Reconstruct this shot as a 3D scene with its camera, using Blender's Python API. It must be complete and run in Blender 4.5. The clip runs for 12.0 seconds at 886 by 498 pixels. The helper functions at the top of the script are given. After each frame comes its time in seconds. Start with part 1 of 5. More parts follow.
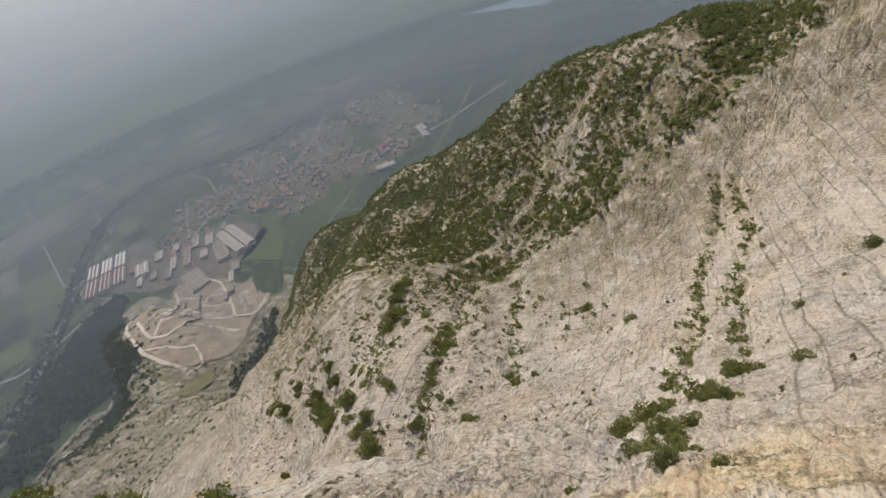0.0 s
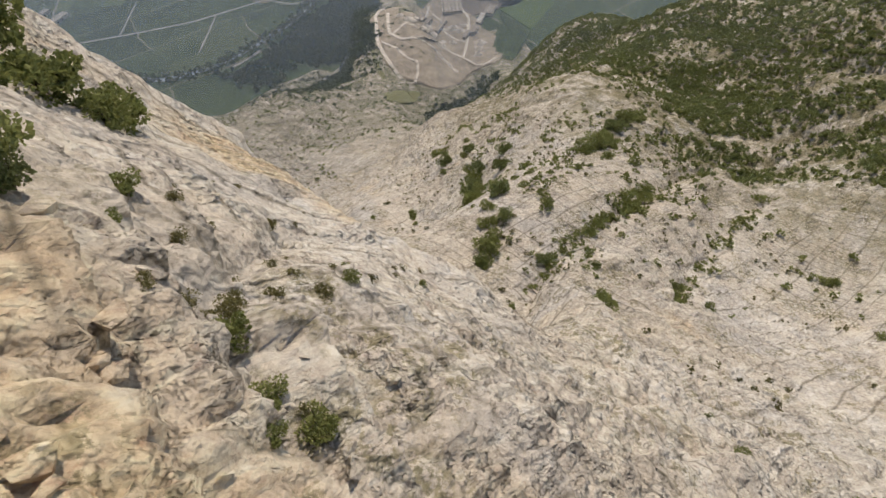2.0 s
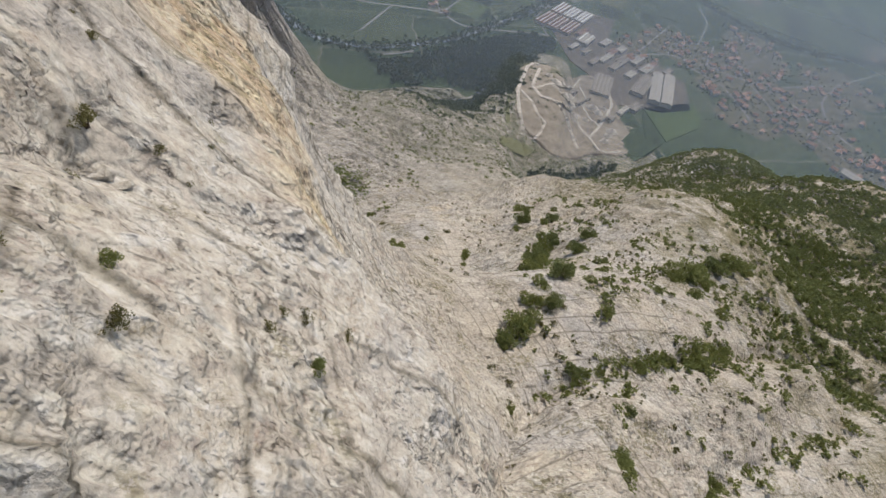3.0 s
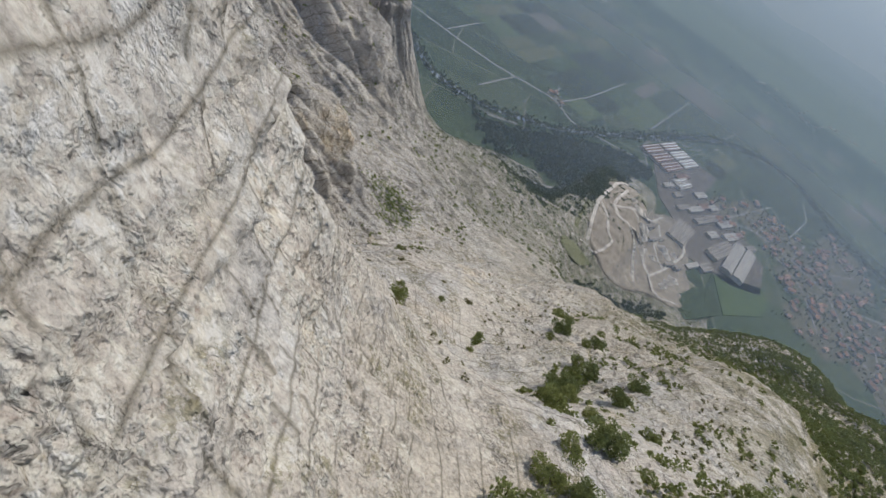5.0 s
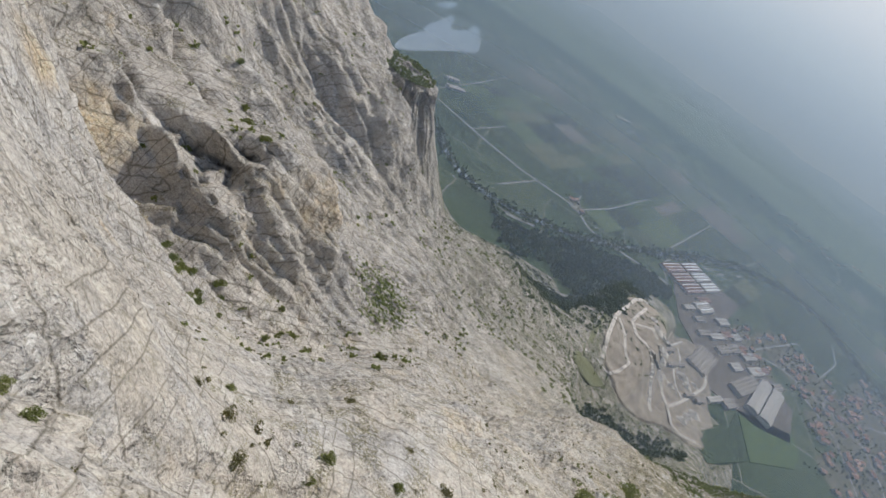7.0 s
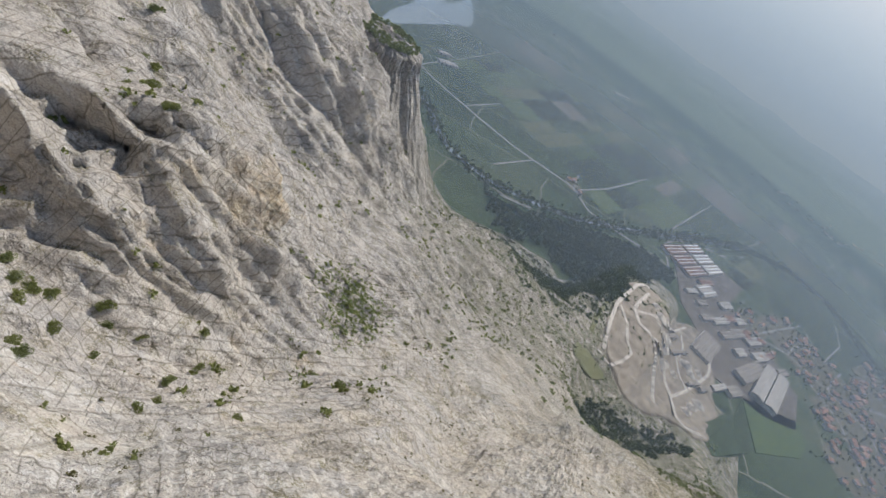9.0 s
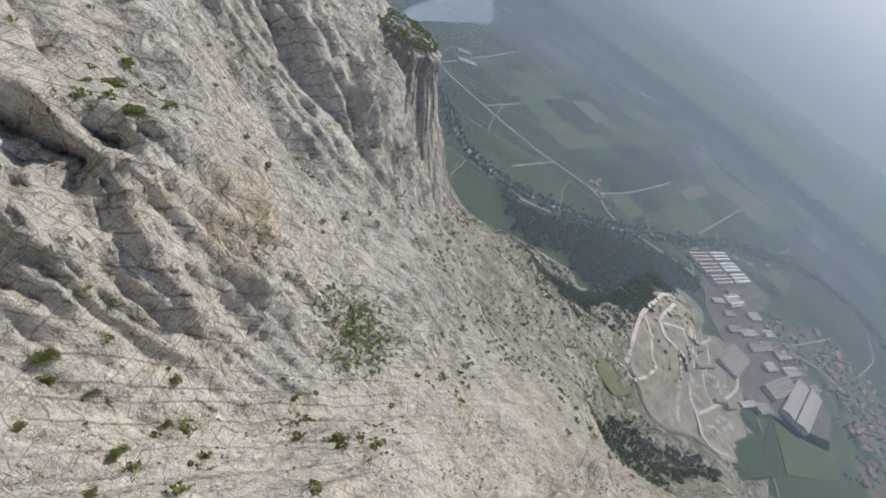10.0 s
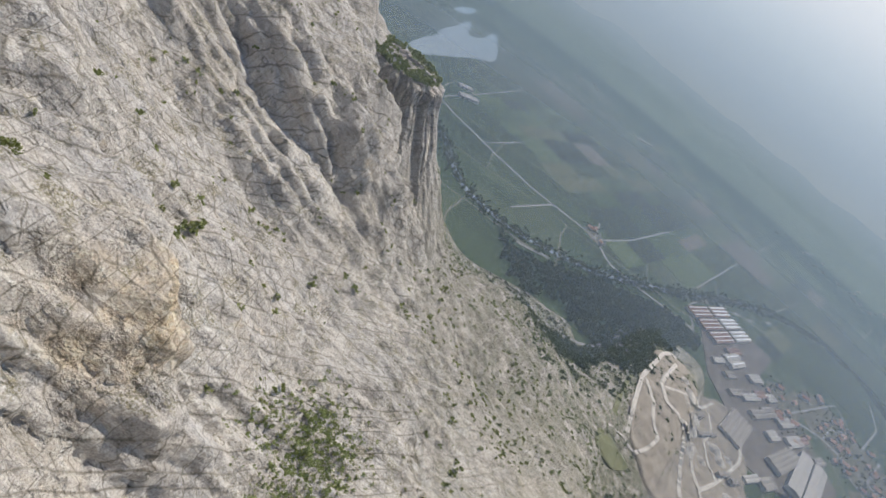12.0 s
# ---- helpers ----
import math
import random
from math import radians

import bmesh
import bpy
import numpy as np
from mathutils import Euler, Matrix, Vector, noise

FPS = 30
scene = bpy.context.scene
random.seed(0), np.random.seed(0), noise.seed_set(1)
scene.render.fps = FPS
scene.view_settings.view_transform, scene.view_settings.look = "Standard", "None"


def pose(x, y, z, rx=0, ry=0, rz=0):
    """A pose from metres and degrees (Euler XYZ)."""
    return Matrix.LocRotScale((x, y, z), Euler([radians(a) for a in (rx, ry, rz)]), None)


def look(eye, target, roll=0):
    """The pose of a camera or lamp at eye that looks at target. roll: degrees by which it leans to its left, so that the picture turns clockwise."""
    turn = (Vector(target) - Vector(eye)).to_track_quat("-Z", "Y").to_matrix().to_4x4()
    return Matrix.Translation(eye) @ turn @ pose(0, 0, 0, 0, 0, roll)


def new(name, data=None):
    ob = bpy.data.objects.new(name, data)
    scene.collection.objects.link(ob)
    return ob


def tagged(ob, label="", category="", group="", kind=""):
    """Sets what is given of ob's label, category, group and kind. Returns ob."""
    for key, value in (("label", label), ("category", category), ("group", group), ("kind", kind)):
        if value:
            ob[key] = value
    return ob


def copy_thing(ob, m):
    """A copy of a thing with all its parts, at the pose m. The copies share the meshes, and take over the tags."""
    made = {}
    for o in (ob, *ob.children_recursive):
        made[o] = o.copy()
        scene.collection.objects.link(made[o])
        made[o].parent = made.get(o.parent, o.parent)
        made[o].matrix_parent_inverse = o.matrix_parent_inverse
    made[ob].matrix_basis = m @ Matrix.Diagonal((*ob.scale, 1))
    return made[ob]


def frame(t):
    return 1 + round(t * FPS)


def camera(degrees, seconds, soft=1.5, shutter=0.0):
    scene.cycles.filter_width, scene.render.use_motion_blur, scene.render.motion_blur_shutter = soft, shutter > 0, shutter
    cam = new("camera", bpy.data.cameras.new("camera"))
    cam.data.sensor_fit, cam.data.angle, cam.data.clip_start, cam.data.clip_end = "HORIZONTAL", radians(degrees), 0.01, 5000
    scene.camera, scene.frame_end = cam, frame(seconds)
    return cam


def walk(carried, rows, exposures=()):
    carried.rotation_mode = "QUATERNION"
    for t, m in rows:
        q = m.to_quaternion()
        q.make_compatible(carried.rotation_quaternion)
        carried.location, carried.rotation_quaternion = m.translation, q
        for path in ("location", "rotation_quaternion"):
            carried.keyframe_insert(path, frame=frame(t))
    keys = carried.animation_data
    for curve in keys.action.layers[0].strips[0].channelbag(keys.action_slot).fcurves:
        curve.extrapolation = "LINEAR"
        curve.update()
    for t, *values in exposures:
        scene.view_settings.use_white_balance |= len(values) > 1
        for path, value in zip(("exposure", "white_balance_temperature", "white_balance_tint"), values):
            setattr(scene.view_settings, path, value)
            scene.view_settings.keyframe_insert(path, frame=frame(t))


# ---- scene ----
cam = camera(83.0, 12.0)
PATH = [
    (0, (0.00, -0.00, 701.08), (49.95, 63.53, 642.18), -18.48),
    (0.5, (1.93, 4.15, 696.64), (38.06, 68.55, 629.22), -14.93),
    (1, (3.74, 8.52, 691.31), (25.65, 66.44, 612.79), -14.76),
    (1.5, (5.64, 13.06, 685.55), (18.35, 69.83, 604.22), -17.14),
    (2, (7.23, 18.18, 678.68), (12.11, 78.53, 599.10), -6.19),
    (2.5, (9.25, 23.38, 672.03), (8.24, 89.14, 596.70), 11.30),
    (3, (11.19, 30.45, 665.33), (4.93, 96.46, 590.47), 12.84),
    (3.5, (13.11, 38.45, 657.88), (3.80, 104.62, 583.48), 23.98),
    (3.7, (13.75, 41.70, 654.80), (2.64, 108.37, 581.11), 26.47),
    (5.3, (6.63, 69.44, 627.65), (-11.79, 140.78, 560.03), 32.32),
    (5.5, (5.22, 75.33, 623.99), (-14.48, 147.07, 557.16), 31.96),
    (6, (2.04, 90.12, 614.60), (-25.15, 162.58, 551.27), 27.03),
    (6.5, (-2.03, 104.32, 605.98), (-31.84, 177.44, 544.61), 28.48),
    (7, (-7.09, 118.34, 597.35), (-38.35, 193.99, 539.91), 33.27),
    (7.2, (-9.13, 123.63, 594.06), (-40.81, 198.48, 535.80), 31.73),
    (8.8, (-22.41, 166.15, 575.09), (-50.23, 240.52, 514.30), 32.92),
    (9, (-25.80, 171.70, 572.16), (-53.86, 246.88, 512.50), 33.84),
    (9.5, (-34.85, 185.90, 564.72), (-65.48, 261.17, 506.46), 33.93),
    (10, (-44.54, 200.02, 559.12), (-74.51, 273.20, 497.91), 33.66),
    (10.5, (-54.28, 213.36, 553.51), (-81.77, 287.10, 491.81), 36.39),
    (11, (-64.09, 226.94, 547.52), (-95.19, 299.59, 486.24), 32.11),
    (11.5, (-73.35, 239.35, 541.89), (-106.28, 312.93, 482.71), 32.50),
    (12, (-82.00, 250.86, 536.86), (-115.09, 326.52, 480.46), 36.23),
]
walk(cam, [(t, look(eye, target, roll)) for t, eye, target, roll in PATH], [(0, -0.3, 7300, 14), (1.5, -0.18, 7300, 14), (3, -0.24, 6750, 12), (5.5, -0.32, 6300, 10), (7, -0.2, 6350, 10), (9, -0.1, 6400, 11), (12, 0.0, 6450, 11)])


# ---- world and sun ----
world = bpy.data.worlds.new("world")
scene.world = world
world.use_nodes = True
SUN_TURN, SUN_HEIGHT = 14.0, 50.0     # degrees from +y towards +x, and above the horizon
sky = world.node_tree.nodes.new("ShaderNodeTexSky")
sky.sky_type, sky.sun_disc = "NISHITA", False
sky.sun_elevation, sky.sun_rotation = radians(SUN_HEIGHT), radians(SUN_TURN)
sky.altitude, sky.air_density, sky.dust_density = 300, 1.0, 0.6
back = world.node_tree.nodes["Background"]
back.inputs["Strength"].default_value = 0.15
world.node_tree.links.new(sky.outputs["Color"], back.inputs["Color"])
sun = new("sun", bpy.data.lights.new("sun", "SUN"))
sun.data.energy, sun.data.angle, sun.data.color = 5.0, radians(1.2), (1.0, 0.93, 0.82)
SUN_WAY = Vector((math.sin(radians(SUN_TURN)) * math.cos(radians(SUN_HEIGHT)), math.cos(radians(SUN_TURN)) * math.cos(radians(SUN_HEIGHT)), math.sin(radians(SUN_HEIGHT))))
sun.matrix_world = look(SUN_WAY * 3000, (0, 0, 0))


# ---- node helpers ----
class Mat:
    """A node material with a Principled surface and short calls for its nodes."""

    def __init__(self, name, rough=0.9):
        self.m = bpy.data.materials.new(name)
        self.m.use_nodes = True
        self.t = self.m.node_tree
        self.s = self.t.nodes["Principled BSDF"]
        self.s.inputs["Roughness"].default_value = rough
        self.s.inputs["Specular IOR Level"].default_value = 0.2

    def node(self, kind, **given):
        n = self.t.nodes.new("ShaderNode" + kind)
        for key, value in given.items():
            self.put(n.inputs[key.replace("_", " ")], value)
        return n

    def put(self, socket, value):
        if isinstance(value, bpy.types.NodeSocket):
            self.t.links.new(value, socket)
        elif isinstance(value, (tuple, list)) and len(value) == 3 and socket.type == "RGBA":
            socket.default_value = (*value, 1)
        else:
            socket.default_value = value

    def place(self, sx=1.0, sy=1.0, sz=1.0, turn=(0, 0, 0)):
        n = self.node("Mapping", Vector=self.node("NewGeometry").outputs["Position"], Scale=(sx, sy, sz))
        n.inputs["Rotation"].default_value = [radians(a) for a in turn]
        return n.outputs["Vector"]

    def noise(self, at, scale, detail=4.0, rough=0.6, warp=0.0):
        return self.node("TexNoise", Vector=at, Scale=scale, Detail=detail, Roughness=rough, Distortion=warp).outputs["Fac"]

    def ramp(self, fac, *stops):
        n = self.node("ValToRGB", Fac=fac)
        e = n.color_ramp.elements
        while len(e) < len(stops):
            e.new(0.5)
        for el, (at, c) in zip(e, stops):
            el.position, el.color = at, (*c, 1) if isinstance(c, (tuple, list)) else (c, c, c, 1)
        return n.outputs["Color"]

    def mix(self, fac, a, b, how="MIX"):
        n = self.t.nodes.new("ShaderNodeMix")
        n.data_type, n.blend_type = "RGBA", how
        for k, v in ((0, fac), (6, a), (7, b)):
            self.put(n.inputs[k], v)
        return n.outputs[2]

    def math(self, how, a, b=0.0, clamp=False):
        n = self.t.nodes.new("ShaderNodeMath")
        n.operation, n.use_clamp = how, clamp
        self.put(n.inputs[0], a), self.put(n.inputs[1], b)
        return n.outputs[0]

    def bump(self, height, distance, strength=1.0, under=None):
        n = self.node("Bump", Height=height, Distance=distance, Strength=strength)
        if under is not None:
            self.put(n.inputs["Normal"], under)
        return n.outputs["Normal"]

    def done(self, colour, normal=None):
        self.put(self.s.inputs["Base Color"], colour)
        if normal is not None:
            self.put(self.s.inputs["Normal"], normal)
        return self.m


# ---- the shape of the mountain ----
COLUMNS = np.array([-640, -480, -380, -320, -290, -260, -230, -200, -170, -140, -90, -50, -20, 10, 45, 90, 140, 200, 260, 300, 360, 480, 640], float)
SECTIONS = []


def section(y, *heights):
    """One cross-section of the mountain at y: its heights at COLUMNS, in metres over the valley."""
    SECTIONS.append((y, heights))


section(-120, 1225, 1102, 1024, 974, 947, 920, 892, 864, 838, 816, 788, 769, 755, 744, 737, 730, 722, 714, 707, 697, 651, 518, 324)
section(-40, 1126, 1023, 959, 921, 903, 884, 865, 846, 825, 803, 762, 729, 709, 696, 676, 655, 639, 640, 676, 678, 621, 470, 271)
section(0, 1078, 983, 925, 892, 877, 863, 849, 834, 817, 795, 746, 708, 689, 669, 646, 622, 611, 626, 659, 656, 598, 445, 248)
section(20, 1056, 963, 906, 875, 861, 848, 836, 823, 807, 786, 736, 698, 693, 658, 627, 607, 600, 621, 647, 638, 581, 434, 237)
section(40, 1039, 943, 885, 854, 840, 828, 817, 806, 793, 773, 727, 696, 676, 642, 609, 589, 581, 607, 631, 620, 563, 423, 226)
section(60, 1024, 923, 861, 829, 815, 803, 793, 783, 770, 754, 717, 685, 657, 613, 592, 568, 564, 594, 614, 606, 551, 408, 214)
section(85, 1004, 898, 832, 793, 775, 759, 747, 737, 730, 720, 683, 630, 610, 582, 576, 560, 554, 585, 613, 602, 537, 386, 197)
section(115, 972, 866, 795, 747, 720, 694, 673, 661, 657, 650, 610, 576, 559, 563, 572, 558, 545, 566, 602, 594, 526, 369, 172)
section(150, 924, 822, 750, 689, 650, 611, 581, 562, 552, 542, 517, 517, 516, 512, 540, 546, 520, 538, 584, 585, 518, 352, 145)
section(190, 862, 766, 696, 627, 576, 526, 489, 466, 455, 448, 453, 476, 494, 496, 516, 536, 517, 517, 564, 573, 498, 323, 125)
section(215, 822, 730, 658, 587, 535, 489, 465, 452, 438, 423, 423, 460, 479, 486, 503, 529, 512, 502, 549, 556, 482, 307, 110)
section(240, 783, 697, 620, 547, 500, 466, 458, 456, 447, 415, 404, 435, 461, 469, 486, 514, 502, 489, 531, 537, 464, 292, 94)
section(270, 742, 664, 581, 504, 470, 450, 446, 444, 452, 409, 382, 410, 426, 438, 460, 480, 489, 484, 509, 517, 445, 271, 75)
section(300, 709, 638, 549, 468, 446, 436, 431, 416, 423, 399, 366, 389, 388, 410, 432, 444, 473, 481, 491, 500, 425, 250, 57)
section(335, 681, 614, 522, 437, 414, 408, 405, 397, 391, 371, 350, 360, 360, 384, 404, 415, 447, 466, 482, 480, 402, 226, 35)
section(370, 660, 591, 500, 423, 394, 381, 374, 373, 362, 352, 337, 339, 342, 363, 381, 396, 418, 445, 471, 460, 378, 204, 16)
section(405, 640, 565, 478, 425, 403, 381, 360, 352, 345, 342, 321, 315, 322, 340, 363, 377, 393, 427, 447, 437, 354, 181, 2)
section(440, 620, 539, 455, 426, 412, 388, 357, 336, 330, 326, 306, 304, 307, 316, 344, 354, 370, 412, 419, 410, 327, 159, -8)
section(480, 598, 512, 431, 410, 399, 374, 341, 317, 310, 306, 291, 292, 291, 292, 311, 326, 342, 395, 398, 375, 292, 136, -15)
section(520, 577, 483, 414, 379, 362, 343, 315, 293, 285, 278, 261, 266, 271, 268, 275, 293, 312, 370, 376, 338, 255, 113, -19)
section(570, 546, 432, 387, 341, 309, 288, 272, 260, 250, 238, 224, 230, 237, 235, 234, 247, 270, 321, 333, 293, 211, 86, -21)
section(620, 506, 381, 359, 311, 268, 239, 232, 231, 221, 205, 195, 199, 204, 202, 195, 196, 221, 263, 280, 247, 169, 62, -19)
section(740, 367, 297, 252, 187, 173, 173, 179, 182, 178, 170, 157, 148, 146, 132, 96, 84, 100, 143, 166, 137, 81, 19, -9)
section(880, 178, 152, 92, 73, 79, 91, 104, 112, 109, 104, 104, 104, 105, 90, 61, 52, 33, 50, 74, 50, 19, -5, -10)
section(1050, 11, -4, -14, -3, 3, 9, 14, 17, 19, 18, 29, 73, 80, 76, 75, 67, 20, 14, 19, 14, -1, -7, -7)
section(1250, -19, -21, -20, -18, -17, -16, -14, -11, -9, -11, -6, 48, 52, 51, 53, 50, -3, -7, -6, -6, -6, -6, -6)
section(1500, -33, -26, -22, -21, -21, -21, -22, -22, -22, -21, -20, -20, -20, -20, -20, -20, -20, -19, -19, -20, -20, -20, -20)


def spline_bends(at):
    n, h = len(at), np.diff(at)
    a, b = np.eye(n), np.zeros((n, n))
    for i in range(1, n - 1):
        w = h[i - 1] + h[i]
        a[i, i - 1 : i + 2] = h[i - 1] / w, 2, h[i] / w
        b[i, i - 1 : i + 2] = 6 / (h[i - 1] * w), -6 / (h[i - 1] * w) - 6 / (h[i] * w), 6 / (h[i] * w)
    return np.linalg.solve(a, b)


def spline_weights(at, bends, q):
    q = np.clip(q, at[0], at[-1])
    k = np.clip(np.searchsorted(at, q) - 1, 0, len(at) - 2)
    h = at[k + 1] - at[k]
    t, one = ((q - at[k]) / h)[:, None], np.eye(len(at))
    return (1 - t) * one[k] + t * one[k + 1] + (h * h / 6)[:, None] * (((1 - t) ** 3 - (1 - t)) * bends[k] + (t**3 - t) * bends[k + 1])


ROWS_Y = np.array([y for y, _ in SECTIONS], float)
HEIGHTS = np.array([z for _, z in SECTIONS], float)
BEND_X, BEND_Y = spline_bends(COLUMNS), spline_bends(ROWS_Y)


def relief(xs, ys):
    """The smooth mountain on a lattice of xs and ys."""
    return spline_weights(ROWS_Y, BEND_Y, ys) @ HEIGHTS @ spline_weights(COLUMNS, BEND_X, xs).T


# ---- gradient noise on arrays ----
_rng = np.random.default_rng(7)
_perm = _rng.permutation(512)
_perm = np.concatenate([_perm, _perm])
_grad = _rng.normal(size=(512, 3))
_grad /= np.linalg.norm(_grad, axis=1, keepdims=True)


def gnoise(p):
    """Gradient noise, about -0.6 to 0.6, at the rows of p."""
    i = np.floor(p).astype(np.int64)
    f = p - i
    u = f * f * f * (f * (f * 6 - 15) + 10)
    i &= 511
    out = 0.0
    for dx in (0, 1):
        wx = u[:, 0] if dx else 1 - u[:, 0]
        for dy in (0, 1):
            wy = u[:, 1] if dy else 1 - u[:, 1]
            for dz in (0, 1):
                wz = u[:, 2] if dz else 1 - u[:, 2]
                h = _perm[(_perm[(_perm[(i[:, 0] + dx) & 511] + i[:, 1] + dy) & 511] + i[:, 2] + dz) & 511]
                g = _grad[h]
                out = out + wx * wy * wz * (g[:, 0] * (f[:, 0] - dx) + g[:, 1] * (f[:, 1] - dy) + g[:, 2] * (f[:, 2] - dz))
    return out


def fbm(p, octaves, gain=0.5):
    total, size = 0.0, 1.0
    for k in range(octaves):
        total, size = total + size * gnoise(p * 2**k + 17.3 * k), size * gain
    return total


def ridged(p, octaves, gain=0.5):
    total, size = 0.0, 1.0
    for k in range(octaves):
        total, size = total + size * (0.45 - 2.4 * np.abs(gnoise(p * 2**k + 9.1 * k))), size * gain
    return total


def steps(lo, hi, *knots):
    """Lattice lines from lo to hi whose spacing is given at knots (place, spacing) and glides between them."""
    at, gap = zip(*knots)
    out = [lo]
    while out[-1] < hi:
        out.append(out[-1] + float(np.interp(out[-1], at, gap)))
    out[-1] = hi
    return np.array(out)


def unit(v):
    return v / np.linalg.norm(v, axis=-1, keepdims=True)


FALL = np.array((0.22, 0.70, -0.68))      # the main way down the face
WALL_FALL = unit(np.array((0.48, 0.54, -0.69)))   # the way down the rock wall
BED = unit(np.array((0.78, 0.50, -0.38)))  # across the limestone beds
CLEFT = unit(np.array((-0.46, 0.77, -0.44)))  # across the second family of joints


def smooth(a, b, v):
    t = np.clip((v - a) / (b - a), 0, 1)
    return t * t * (3 - 2 * t)


JOINTS = unit(np.array(((0.886, 0.356, -0.296), (-0.46, 0.77, -0.44), (0.071, 0.526, 0.846))))


def blocks(q, size):
    """Jointed blocks: each stands out by its own amount, -0.5 to 0.5."""
    i = np.floor(q / np.array(size)).astype(np.int64) & 511
    return _perm[(_perm[(_perm[i[:, 0]] + i[:, 1]) & 511] + i[:, 2]) & 511] / 511.0 - 0.5


def away(p, line):
    """The distance in plan from the points p to a polyline."""
    best = np.full(len(p), 1e9)
    for a, b in zip(line[:-1], line[1:]):
        a, d = np.array(a, float), np.subtract(b, a).astype(float)
        t = np.clip((p - a) @ d / (d @ d), 0, 1)
        best = np.minimum(best, np.hypot(*(p - a - t[:, None] * d).T))
    return best


# ribs and gullies of the face: their line in plan, how far they stand out or cut in, and their half width
RIBS = [
    (((-262, 182), (-228, 198), (-201, 216), (-183, 220), (-156, 232)), 16, 8),
    (((-268, 204), (-233, 216), (-200, 226), (-182, 234), (-168, 242)), -24, 7),
    (((-272, 240), (-256, 244), (-212, 240), (-186, 240), (-161, 250), (-139, 261)), 13, 6),
    (((-278, 258), (-210, 253), (-184, 251), (-170, 252)), -16, 5),
    (((-285, 272), (-240, 290), (-187, 300), (-161, 289), (-143, 292)), 10, 9),
    (((-225, 184), (-194, 188), (-178, 197), (-163, 208)), -12, 6),
    (((-175, 196), (-151, 207), (-138, 217), (-122, 228), (-108, 243), (-104, 268), (-98, 296)), -8, 6),
    (((-360, 558), (-315, 551), (-291, 583), (-277, 638)), -16, 9),
    (((-400, 552), (-345, 528), (-296, 508), (-265, 518), (-252, 560)), 9, 8),
    (((-312, 427), (-279, 430), (-252, 442), (-231, 480)), -6, 5),
    (((-190, 330), (-163, 345), (-120, 391), (-62, 398), (-22, 400)), 5, 9),
    (((-150, 305), (-107, 331), (-76, 347), (-40, 372)), -5, 8),
    (((-320, 449), (-257, 440), (-230, 456), (-185, 481)), -8, 7),
    (((-314, 425), (-270, 452), (-248, 495), (-220, 541)), 8, 8),
    (((-345, 545), (-290, 530), (-262, 570), (-238, 625)), -12, 10),
    (((-420, 650), (-360, 600), (-325, 600), (-290, 650), (-250, 700)), 6, 12),
    (((-350, 480), (-300, 470), (-268, 520), (-245, 570)), 5, 7),
    (((-330, 400), (-290, 400), (-262, 420), (-235, 450)), -10, 7),
    (((-300, 365), (-262, 385), (-235, 410), (-205, 440)), 9, 8),
    (((-75, 92), (-50, 112), (-38, 128), (-20, 160)), -5, 5),
    (((-60, 84), (-36, 100), (-24, 118), (-12, 140)), 5, 6),
    (((20, 48), (31, 78), (43, 90), (76, 110), (122, 148), (165, 158)), -5, 4),
    (((26, 42), (40, 74), (54, 84), (84, 102), (128, 138)), 4.5, 6),
    (((-360, 556), (-330, 546), (-290, 520), (-256, 520), (-244, 556), (-240, 610)), -22, 8),
    (((-300, 500), (-272, 490), (-250, 508), (-236, 540)), 8, 6),
    (((139, 43), (92, 29), (66, 22), (57, 22)), -2.2, 1.6),
    (((176, 51), (144, 41)), -3.0, 2.0),
    (((171, 44), (142, 30), (114, 26), (67, 13)), -2.6, 2.4),
    (((131, 119), (86, 89), (64, 70)), -3.0, 2.6),
    (((165, 93), (135, 73)), -3.0, 1.6),
    (((150, 104), (128, 68), (68, 24)), 2.0, 2.5),
    (((35, 21), (41, 18), (52, 19), (59, 11)), -1.5, 1.8),
    (((-1, 40), (1, 27), (5, 21), (9, 18), (18, 16), (30, 16)), -1.6, 1.3),
    (((-20, 74), (-12, 62), (-4, 52), (2, 46), (10, 42)), 2.5, 3.5),
    (((-24, 60), (-12, 84), (-5, 104), (0, 128)), 3.0, 4.0),
]


def cells(q, seed):
    """Lumps in unit cells: how deep inside its lump each point lies (0 at the joints), and the lump's own number."""
    base = np.floor(q).astype(np.int64)
    first, second, own = np.full(len(q), 9.0), np.full(len(q), 9.0), np.zeros(len(q))
    for dx in (-1, 0, 1):
        for dy in (-1, 0, 1):
            for dz in (-1, 0, 1):
                c = base + (dx, dy, dz)
                h = _perm[(_perm[(_perm[(c[:, 0] + seed) & 511] + c[:, 1]) & 511] + c[:, 2]) & 511]
                d = np.linalg.norm(c + 0.5 + 0.48 * _grad[h] - q, axis=1)
                nearer = d < first
                second = np.where(nearer, first, np.minimum(second, d))
                first, own = np.where(nearer, d, first), np.where(nearer, h / 511.0, own)
    return second - first, own


def lumps(q, size, seed, joint):
    """Rounded lumps of rock that stand proud by uneven amounts, with joints between them: about -1 to 0.7."""
    edge, own = cells(q / np.array(size), seed)
    return np.minimum(edge / joint, 1.0) ** 0.7 - 1.0 + 0.9 * own


